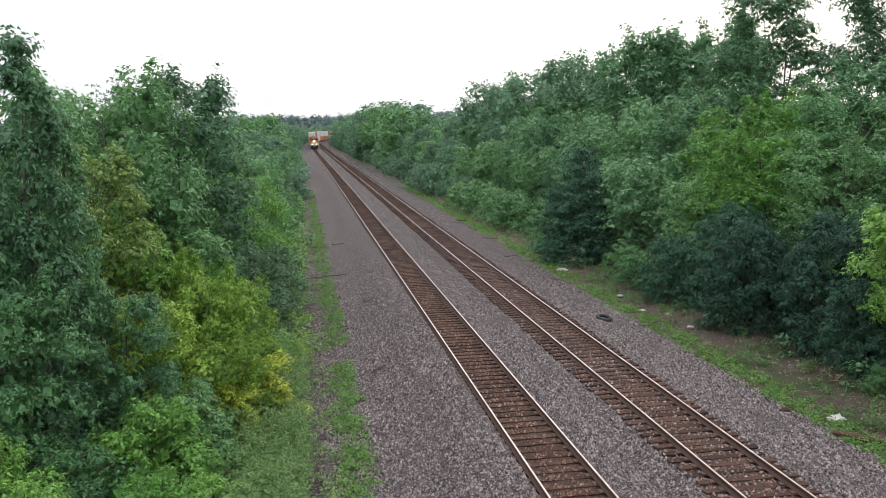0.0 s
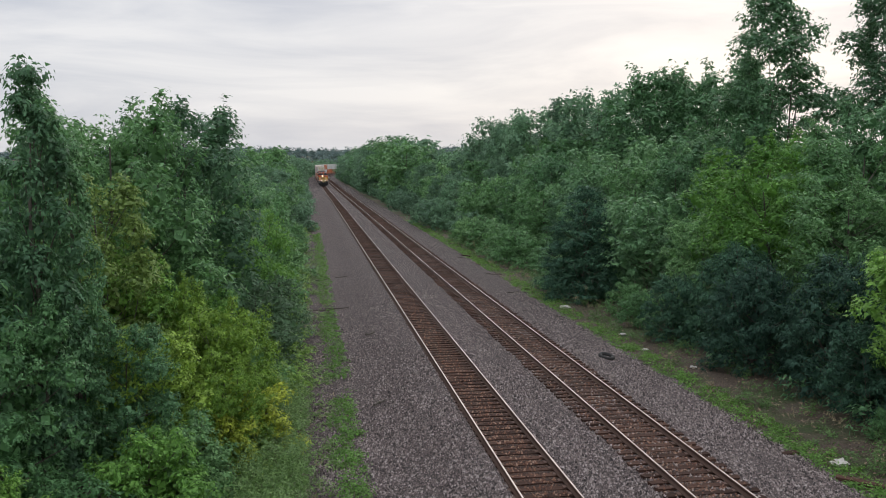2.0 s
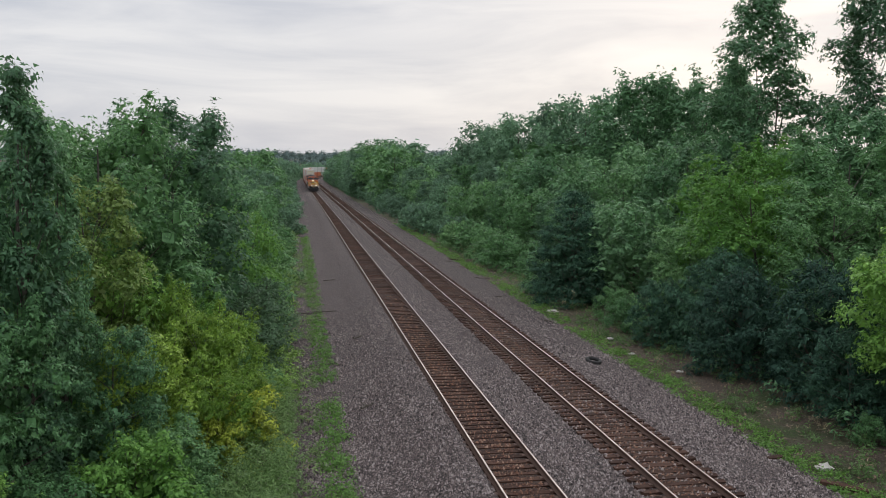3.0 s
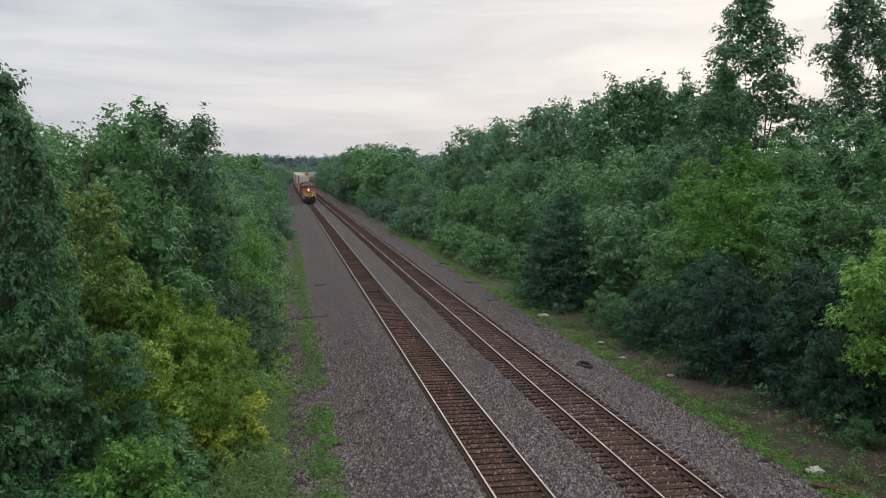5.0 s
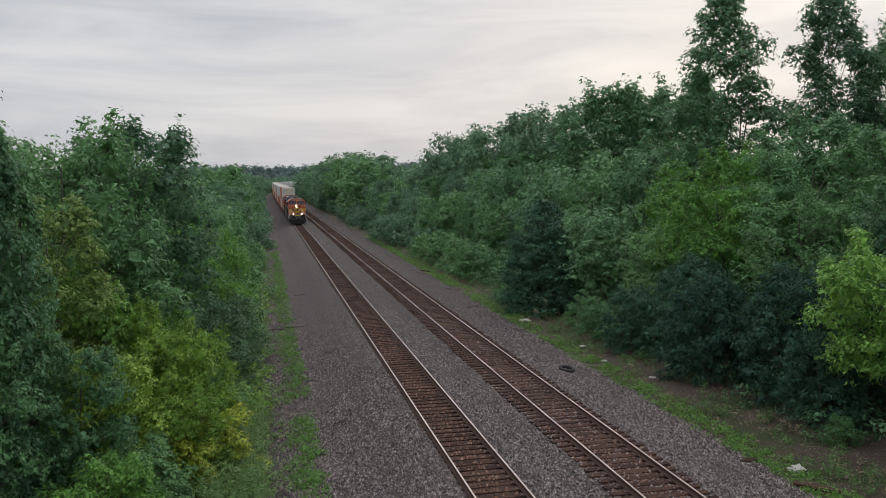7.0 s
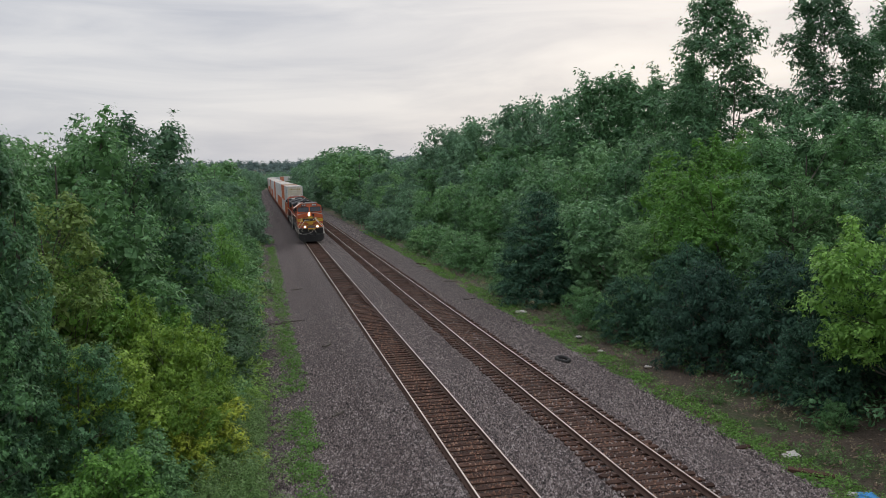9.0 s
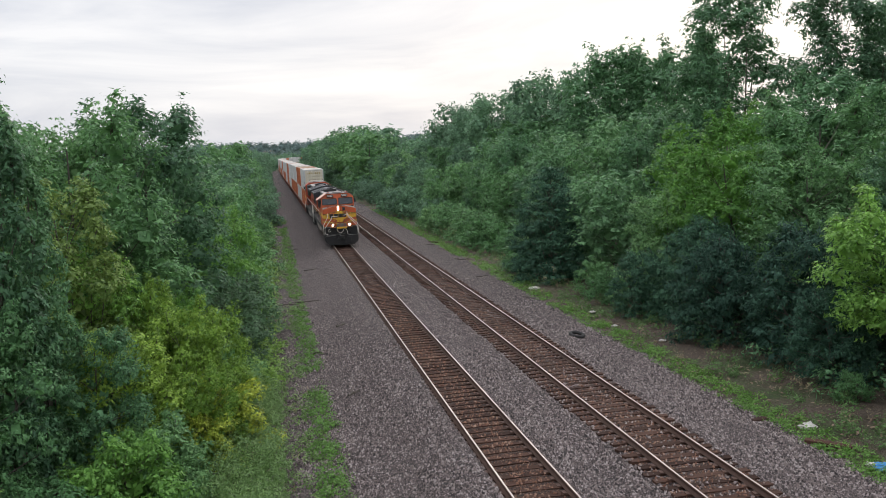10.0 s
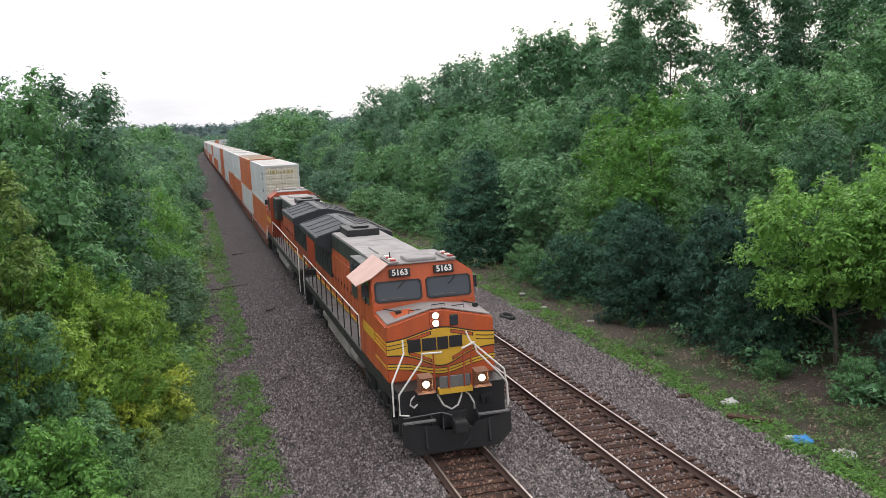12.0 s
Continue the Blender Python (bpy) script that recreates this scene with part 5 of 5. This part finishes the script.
    # walkway, sill, handrails
    for s in (-1, 1):
        a, b = sorted((s * 0.95, s * 1.5))
        part("walkway", box(bmesh.new(), a, b, 5.4, 20.7, 1.60, 1.68, 0.01), GREY_STEEL, ob)
        a, b = sorted((s * 1.40, s * 1.48))
        part("side_sill", box(bmesh.new(), a, b, 1.2, 20.4, 1.28, 1.66, 0.01), BLACK, ob)
        rail = part("handrail", tube(bmesh.new(), [(s * 1.48, 5.55, 2.05), (s * 1.48, 5.6, 2.72), (s * 1.48, 8.7, 2.74), (s * 1.48, 15, 2.72), (s * 1.48, 20.4, 2.74), (s * 1.48, 20.6, 2.5), (s * 1.50, 20.75, 1.6), (s * 1.50, 20.75, 0.6)], 0.024, 6), WHITE_PAINT, ob, "pale handrail")
        for k in range(11):
            y = 5.9 + k * 1.43
            part("stanchion", tube(bmesh.new(), [(s * 1.48, y, 1.62), (s * 1.48, y, 2.73)], 0.020, 5), BLACK, rail)
    part("rear_platform", box(bmesh.new(), -1.45, 1.45, 20.3, 20.9, 1.60, 1.68, 0.01), BLACK, ob)
    part("rear_plate", box(bmesh.new(), -1.45, 1.45, 20.75, 20.9, 0.5, 1.6, 0.02), BLACK, ob)
    part("rear_coupler", box(bmesh.new(), -0.16, 0.16, 20.8, 21.75, 0.72, 0.98, 0.04), IRON, ob)
    # front handrails and posts
    for pts in ([(-1.12, 1.0, 2.92), (-1.13, 0.9, 2.58), (-1.56, 0.52, 1.92), (-1.57, 0.46, 1.05)],
                [(-0.28, 0.20, 2.68), (-0.80, 0.20, 2.70), (-0.83, 0.20, 2.50), (-1.46, 0.22, 1.68), (-1.46, 0.22, 1.15), (-1.22, 0.22, 1.10)],
                [(0.26, 0.20, 2.72), (0.60, 0.20, 2.86), (0.66, 0.20, 2.60), (1.28, 0.22, 1.92), (1.46, 0.22, 1.66), (1.47, 0.22, 1.05)],
                [(0.62, 1.0, 2.98), (0.70, 0.9, 2.72), (1.50, 0.52, 1.95), (1.57, 0.46, 1.05)]):
        part("front_handrail", tube(bmesh.new(), pts, 0.026, 7), WHITE_PAINT, ob, "white bent handrail")
    for x, z in ((-0.50, 2.66), (0.50, 2.78), (-0.12, 2.3), (0.30, 2.72)):
        part("front_post", tube(bmesh.new(), [(x, 0.22, 1.66), (x, 0.22, z)], 0.022, 6), ORANGE_DARK, ob)
    # fuel tank, reservoirs, trucks
    bm = extruded(bmesh.new(), [(-1.42, 1.25), (-1.42, 0.75), (-1.0, 0.32), (1.0, 0.32), (1.42, 0.75), (1.42, 1.25)], "y", 8.2, 13.6)
    part("fuel_tank", bm, TANK_GREY, ob, "dusty grey fuel tank")
    for s in (-1, 1):
        for y0, y1 in ((6.75, 8.1), (13.7, 14.9)):
            bm = bmesh.new()
            bmesh.ops.create_cone(bm, cap_ends=True, segments=16, radius1=0.24, radius2=0.24, depth=y1 - y0, matrix=pose(s * 1.2, (y0 + y1) / 2, 1.02, 90, 0, 0))
            bmesh.ops.bevel(bm, geom=[e for e in bm.edges if abs(e.verts[0].co.y - e.verts[1].co.y) < 0.01], offset=0.05, segments=2, affect="EDGES")
            part("air_reservoir", bm, TANK_GREY, ob, "dusty grey air reservoir")
    for yc in (3.9, 17.2):
        bm = bmesh.new()
        for s in (-1, 1):
            extruded(bm, [(yc - 2.5, 0.55), (yc - 2.2, 0.42), (yc + 2.2, 0.42), (yc + 2.5, 0.55), (yc + 2.5, 0.85), (yc + 1.9, 0.98), (yc + 0.6, 0.86), (yc, 0.95), (yc - 0.6, 0.86), (yc - 1.9, 0.98), (yc - 2.5, 0.85)], "x", s * 1.05, s * 1.2)
            for d in (-1.85, 0.0, 1.85):
                box(bm, min(s * 1.15, s * 1.32), max(s * 1.15, s * 1.32), yc + d - 0.2, yc + d + 0.2, 0.36, 0.74, 0.04)
            for d in (-0.95, 0.95):
                bmesh.ops.create_cone(bm, cap_ends=True, segments=10, radius1=0.13, radius2=0.13, depth=0.4, matrix=pose(s * 1.24, yc + d, 0.75, 0, 0, 0))
            tube(bm, [(s * 1.3, yc - 2.2, 0.9), (s * 1.3, yc - 0.6, 0.55), (s * 1.3, yc + 0.6, 0.55), (s * 1.3, yc + 2.2, 0.9)], 0.03, 5)
        box(bm, -1.05, 1.05, yc - 0.3, yc + 0.3, 0.5, 1.25)
        truck = part("truck", bm, BLACK, ob, "black cast three-axle truck")
        for d in (-1.85, 0.0, 1.85):
            part("wheelset", wheelset(yc + d, 0.53), BLACK, truck)
    part("underframe", box(bmesh.new(), -0.7, 0.7, 0.6, 20.7, 1.1, 1.58), BLACK, ob)
    return ob


locomotive = diesel("orange, yellow and black diesel locomotive with lit headlights", True, ORANGE)
second_locomotive = diesel("deep orange diesel locomotive facing backward behind the first", False, ORANGE_DARK)


def make_consist():
    car0 = well_car()
    white = container("white corrugated shipping container with stained doors", BOX_WHITE, BOX_ROOF, BOX_DOOR, True)
    orange = container("orange corrugated shipping container with a dusty roof", BOX_ORANGE, BOX_ROOF_TAN, BOX_ORANGE, False)
    pale = container("orange corrugated shipping container with a white roof", BOX_ORANGE, BOX_ROOF, BOX_ORANGE, False)
    plain = container("plain white corrugated shipping container", BOX_WHITE, BOX_ROOF, BOX_WHITE, False)
    kinds = {"w": white, "o": orange, "p": pale, "q": plain}
    fresh = set(kinds)
    uppers, lowers = "woqqqpqqqpqqqqpqqqqqpqqqpqqqpqqqpq", "oqooqoqpoqoopqooqopoqooqpoqoopqooq"
    out = []
    for i, (u, b) in enumerate(zip(uppers, lowers)):
        row = [car0 if i == 0 else copy_thing(car0, pose(0, 0, 0))]
        for k in (b, u):
            if k in fresh:
                fresh.discard(k)
                row.append(kinds[k])
            else:
                row.append(copy_thing(kinds[k], pose(0, 0, 0)))
        out.append(row)
    return out


consist = make_consist()


# ---- low plants on the verges ----
def patch(name, label, seed, spots, per, size, mat, tall=0.5, spread=0.22, width=0.5, up=0.6):
    """Low growth: small tufts of leaves at the spots (x, y, height)."""
    rng = np.random.default_rng(seed)
    cs, rs = [], []
    for x, y, h in spots:
        z = max(ground_height(x, y), -0.90 if x < 0 else -0.98) if -6.2 < x < 9.8 else ground_height(x, y)
        cs.append((x, y, z + h * 0.5))
        rs.append((spread * (0.6 + h), spread * (0.6 + h), h * tall))
    v, f = leaves(rng, cs, rs, per * len(spots), size, up=up, droop=-0.5, shell=0.1, width=width, spray=6, tuft=1.3, tri=True)
    tagged(new(name, from_arrays(name, v, f, mat)), label, "weeds", kind="stuff")


def verge_spots(seed, n, x0, x1, y0, y1, h0, h1, keep=0.0, freq=0.25):
    rng, out = random.Random(seed), []
    while len(out) < n:
        y = y0 + (y1 - y0) * rng.random() ** 1.5
        x = rng.uniform(x0, x1)
        if noise.noise((x * freq * 2, y * freq, seed)) > keep - 0.35 * rng.random():
            p = line(y, x)[0]
            out.append((p.x, p.y, rng.uniform(h0, h1)))
    return out


patch("clover_strip", "bright green clover and weeds along the gravel edge", 71, verge_spots(71, 1300, -5.25, -4.4, 15, 130, 0.08, 0.24, -0.15), 26, 0.085, WEED, 0.5, 0.30)
patch("verge_weeds", "low mixed weeds on the stony verge", 72, verge_spots(72, 620, -7.2, -5.2, 15, 130, 0.10, 0.35, 0.10), 34, 0.085, WEED_PALE, 0.5, 0.30)
patch("tall_weeds", "pale green tall weeds in a dense bank", 73, verge_spots(73, 420, -8.1, -6.2, 19, 36, 0.7, 1.75, -0.4), 130, 0.085, WEED_PALE, 0.62, 0.20, 0.34, 0.3)
patch("bank_weeds", "rank green weeds at the foot of the thicket", 74, verge_spots(74, 420, -8.4, -6.1, 36, 140, 0.4, 1.1, -0.2), 44, 0.16, WEED, 0.6, 0.28, 0.4)
patch("meadow_strip", "bright green grass strip beside the ballast", 75, verge_spots(75, 2000, 9.1, 10.35, 15, 140, 0.06, 0.2, -0.22), 26, 0.085, WEED, 0.5, 0.32)
patch("verge_grass", "tufted grass and weeds under the trees", 76, verge_spots(76, 620, 10.3, 12.6, 15, 140, 0.15, 0.55, 0.02), 44, 0.10, WEED_PALE, 0.6, 0.26, 0.4)
patch("dry_stalks", "dry straw and dead stalks on the verge", 77, verge_spots(77, 130, 9.8, 12.4, 17, 110, 0.1, 0.5, 0.0) + verge_spots(78, 90, -7, -4.8, 16, 80, 0.06, 0.2, 0.0), 16, 0.12, STRAW, 0.8, 0.2, 0.18)
patch("undergrowth_west", "dark leafy undergrowth below the thicket", 79, verge_spots(79, 330, -19, -8, 14, 60, 0.3, 1.0, -0.5), 44, 0.2, LEAF_GREEN, 0.6, 0.45)
patch("undergrowth_east", "dark leafy undergrowth below the trees", 80, verge_spots(80, 380, 12.2, 24, 15, 80, 0.3, 1.1, -0.5), 44, 0.2, LEAF_DARK, 0.6, 0.45)
patch("mullein_stalks", "pale upright seed stalks in the grass by the cedar", 81, [(10.9 + 0.35 * i + 0.2 * math.sin(i * 2.1), 55 + 1.3 * math.sin(i * 1.7), 1.0 + 0.4 * math.sin(i)) for i in range(8)] +
      [(11.0 + 0.2 * math.sin(i * 3.1), 84 + 1.7 * i, 1.6) for i in range(8)], 40, 0.10, STRAW, 0.55, 0.05, 0.4)


def leaf_litter():
    rng = np.random.default_rng(85)
    n = 9000
    y = 14 + 80 * rng.random(n) ** 1.6
    x = np.where(rng.random(n) < 0.6, rng.uniform(9.6, 15, n), rng.uniform(-9, -4.6, n))
    c = [(a, b, ground_height(a, b) + 0.03) for a, b in zip(x, y)]
    v, f = leaves(rng, c, np.full((n, 3), 0.03), n, 0.13, up=2.5, droop=0, spray=1, tuft=0.3, width=0.5)
    tagged(new("leaf_litter", from_arrays("leaf_litter", v, f, LITTER)), "brown dead leaves and twigs on bare soil", "leaf litter", kind="stuff")


LITTER = leaf_material("dead_leaf", (0.13, 0.085, 0.055), (0.27, 0.20, 0.14), 0.1)
leaf_litter()


# ---- loose stones of the ballast, near the viewer ----
def stones():
    rng = np.random.default_rng(91)
    n = 98000
    y = 14 + 50 * (1 - (1 - rng.random(n)) ** 0.45)
    x = rng.uniform(-5.9, 9.5, n)
    prof = [(-5.9, -0.905), (-4.7, -0.89), (-3.9, -0.84), (-3.0, -0.68), (-2.2, -0.34), (-1.75, -0.20), (-1.2, -0.165), (-0.87, -0.17), (-0.82, -0.25), (0.82, -0.25), (0.87, -0.17), (1.2, -0.165), (1.7, -0.21),
            (2.14, -0.36), (2.6, -0.28), (3.0, -0.245), (3.7, -0.22), (4.9, -0.22), (5.5, -0.245), (6.1, -0.28), (6.6, -0.42), (7.6, -0.66), (8.8, -0.84), (9.6, -1.0)]
    on_rail = np.minimum.reduce([abs(x - r) for r in (-0.7525, 0.7525, TRACK_GAP - 0.7525, TRACK_GAP + 0.7525)]) < 0.13
    on_tie = ((abs(x - TRACK_GAP) < 1.32) | (abs(x) < 0.85)) & (np.abs(((y - TIE_START + TIE_STEP / 2) % TIE_STEP) - TIE_STEP / 2) < 0.13) & (rng.random(n) < np.where(abs(x) < 0.85, 0.25 + 0.6 * (abs(x) > 0.4), 0.86))
    keep = ~(on_rail | on_tie)
    x, y = x[keep], y[keep]
    z = np.interp(x, [p[0] for p in prof], [p[1] for p in prof])
    over = ((abs(x) < 0.85) | (abs(x - TRACK_GAP) < 1.32)) & (np.abs(((y - TIE_START + TIE_STEP / 2) % TIE_STEP) - TIE_STEP / 2) < 0.13)
    z = np.where(over, -0.185, z)
    k = len(x)
    s = 0.026 + 0.022 * rng.random(k) ** 2
    base = np.array([(1.1, 0, -0.5), (-0.6, 1.0, -0.5), (-0.6, -1.0, -0.5), (0, 0, 0.95)], float)
    v = base[None] * (0.65 + 0.7 * rng.random((k, 4, 1))) * s[:, None, None] * (0.7 + 0.6 * rng.random((k, 1, 3)))
    a = rng.random(k) * 6.283
    c, d = np.cos(a), np.sin(a)
    tilt = rng.normal(size=k) * 0.35
    v2 = v.copy()
    v2[..., 1] = v[..., 1] * np.cos(tilt)[:, None] - v[..., 2] * np.sin(tilt)[:, None]
    v2[..., 2] = v[..., 1] * np.sin(tilt)[:, None] + v[..., 2] * np.cos(tilt)[:, None]
    v = v2.copy()
    v[..., 0] = v2[..., 0] * c[:, None] - v2[..., 1] * d[:, None]
    v[..., 1] = v2[..., 0] * d[:, None] + v2[..., 1] * c[:, None]
    v += np.stack([x, y, z + s * 0.42], 1)[:, None, :]
    tri = np.array([(0, 1, 3), (1, 2, 3), (2, 0, 3)])
    rusty = (abs(x) < 0.78) | ((abs(x - TRACK_GAP) < 1.2) & (rng.random(k) < 0.65))
    for own, name, mat, label in ((~rusty, "ballast_stones", STONE, "loose grey and pinkish crushed stones"), (rusty, "rusty_stones", STONE_RUST, "rust-stained crushed stones between the rails")):
        u = v[own]
        f = (np.arange(len(u))[:, None, None] * 4 + tri[None]).reshape(-1, 3)
        tagged(new(name, from_arrays(name, u.reshape(-1, 3), f, mat)), label, "gravel", kind="stuff")


stones()


# ---- litter and branches ----
def lying(name, label, category, m, bm, mat):
    ob = new(name, mesh_of(name, bm, mat))
    ob.matrix_basis = m
    tagged(ob, label, category, "litter beside the tracks")
    return ob


def old_tyre(x, y):
    bm = bmesh.new()
    for i in range(20):
        a = 2 * math.pi * i / 20
        for j in range(8):
            b = 2 * math.pi * j / 8
            r = 0.30 + 0.085 * math.cos(b)
            bm.verts.new((r * math.cos(a), r * math.sin(a), 0.085 * math.sin(b)))
    bm.verts.ensure_lookup_table()
    for i in range(20):
        for j in range(8):
            bm.faces.new((bm.verts[i * 8 + j], bm.verts[((i + 1) % 20) * 8 + j], bm.verts[((i + 1) % 20) * 8 + (j + 1) % 8], bm.verts[i * 8 + (j + 1) % 8]))
    lying("worn_out_car_tyre", "worn black tyre lying on the ballast", "car tyre", pose(x, y, -0.50, 9, 8, 0), bm, RUBBER)


def crumpled(name, label, x, y, size, mat, seed):
    rng = random.Random(seed)
    bm = bmesh.new()
    bmesh.ops.create_icosphere(bm, subdivisions=3, radius=size)
    for v in bm.verts:
        n = noise.noise((v.co.x * 5 / size * 0.5, v.co.y * 5 / size * 0.5, v.co.z * 3 / size + seed))
        v.co *= 1 + 0.45 * n
        v.co.z = max(-0.05, v.co.z * 0.32 + 0.05 * n)
    lying(name, label, "litter", pose(x, y, ground_height(x, y) + 0.06, 0, 0, rng.uniform(0, 180)), bm, mat)


def stick(x, y, length, turn, seed, r=0.045):
    rng = random.Random(seed)
    pts = [(length * (i / 5 - 0.5), rng.uniform(-0.09, 0.09), rng.uniform(0, 0.06)) for i in range(6)]
    bm = tube(bmesh.new(), pts, r, 6, r * 0.4)
    for k in range(3):
        p = Vector(pts[1 + k])
        tube(bm, [p, p + Vector((rng.uniform(0.1, 0.4), rng.choice((-1, 1)) * rng.uniform(0.15, 0.4), 0.05))], r * 0.6, 5, 0.006)
    z = float(np.interp(x, [-6.5, -5.9, -4.7, -3.9, -3.0, -2.2, 6.6, 7.6, 8.8, 9.6], [-0.95, -0.905, -0.89, -0.84, -0.68, -0.34, -0.42, -0.66, -0.84, -0.95])) + 0.04
    lying("fallen_branch", "dark fallen branch lying on the gravel", "branch", pose(x, y, z, 0, 0, turn), bm, BARK)


def plank(x, y, length, turn):
    bm = box(bmesh.new(), -length / 2, length / 2, -0.11, 0.11, -0.05, 0.06, 0.015)
    lying("old_plank", "rotten wooden plank at the edge of the grass", "plank", pose(x, y, -0.88, 3, 4, turn), bm, TIE_WOOD)


PAPER = paint("dirty_white_plastic", (0.48, 0.46, 0.43), (0.28, 0.25, 0.21), 0.5, 0.5, scale=4)
BLUE_BAG = paint("blue_plastic", (0.03, 0.22, 0.52), (0.10, 0.25, 0.40), 0.3, 0.4, scale=4)
old_tyre(7.40, 38.8)
crumpled("plastic_bag", "dirty white plastic bag on the verge", 10.05, 24.75, 0.26, PAPER, 1)
crumpled("blue_bag", "bright blue plastic bag on the verge", 9.95, 21.0, 0.30, BLUE_BAG, 2)
crumpled("plastic_bag", "dirty white plastic bag on the verge", 9.75, 21.2, 0.20, PAPER, 3)
crumpled("plastic_bag", "dirty white plastic bag on the verge", 10.35, 19.7, 0.30, PAPER, 4)
crumpled("paper_scrap", "pale paper scrap in the grass", 10.05, 54.6, 0.34, PAPER, 5)
crumpled("paper_scrap", "pale paper scrap in the grass", 10.6, 45.5, 0.18, PAPER, 6)
crumpled("paper_scrap", "pale paper scrap in the grass", 10.3, 41.5, 0.16, PAPER, 7)
crumpled("paper_scrap", "pale paper scrap in the grass", 11.0, 37.5, 0.16, PAPER, 8)
plank(9.65, 23.1, 1.3, -38)
plank(9.0, 25.8, 0.7, 20)
plank(8.9, 79.0, 1.6, -60)
plank(9.3, 86.0, 1.2, -30)
for row in [(-3.9, 56.3, 2.2, 6, 1), (-5.4, 56.0, 1.8, -10, 2), (-3.3, 71.0, 1.4, 30, 3), (-4.9, 70.6, 1.5, -8, 4), (-4.3, 41.5, 1.0, 40, 5), (-2.8, 46.5, 1.1, 60, 6),
            (8.2, 83.0, 2.0, -55, 7), (8.9, 71.0, 1.5, -40, 8), (7.9, 60.0, 0.9, 15, 9), (-3.4, 33.5, 0.8, 55, 10), (-4.6, 88.0, 1.6, 20, 11), (8.6, 50.5, 0.8, -70, 12)]:
    stick(*row)


# ---- the near ties, one by one ----
def lay_ties(track, off, seed):
    rng = random.Random(seed)
    for i in range(TIES_NEAR):
        ob = new("tie", TIES[rng.randrange(len(TIES))])
        ob.parent = track
        ob.matrix_basis = pose(off + rng.uniform(-0.05, 0.05), TIE_START + i * TIE_STEP + rng.uniform(-0.02, 0.02), -0.275 + rng.uniform(-0.012, 0.004), 0, 0, rng.uniform(-1.2, 1.2) + (180 if rng.random() < 0.5 else 0))


lay_ties(track_1, 0.0, 61)
lay_ties(track_2, TRACK_GAP, 62)


# ---- what moves ----
def front(t):
    """Metres along the line at which the leading locomotive's pilot stands at t seconds."""
    u = 12.0 - t
    return 21.526 + 30.253 * u - 0.4031 * u * u + 0.0193 * u ** 3


def rows_for(offset, length, z=0.0, turned=False):
    rows = []
    for i in range(25):
        t = i * 0.5
        a, b = line(front(t) + offset)[0], line(front(t) + offset + length)[0]
        turn = -math.degrees(math.atan2(b.x - a.x, b.y - a.y))
        p = b if turned else a
        rows.append((t, pose(p.x, p.y, z, 0, 0, turn + (180 if turned else 0))))
    return rows


def motions():
    walk(locomotive, rows_for(0, LOCO_LENGTH))
    walk(second_locomotive, rows_for(LOCO_LENGTH + LOCO_GAP, LOCO_LENGTH, 0, True))
    for i, (car, lower, upper) in enumerate(consist):
        s = FIRST_BOX + i * CAR_PITCH
        gap = (CAR_LENGTH - BOX_LENGTH) / 2
        walk(car, rows_for(s - gap, CAR_LENGTH))
        walk(lower, rows_for(s, BOX_LENGTH, 0.345))
        walk(upper, rows_for(s, BOX_LENGTH, 0.345 + 2.895))


motions()
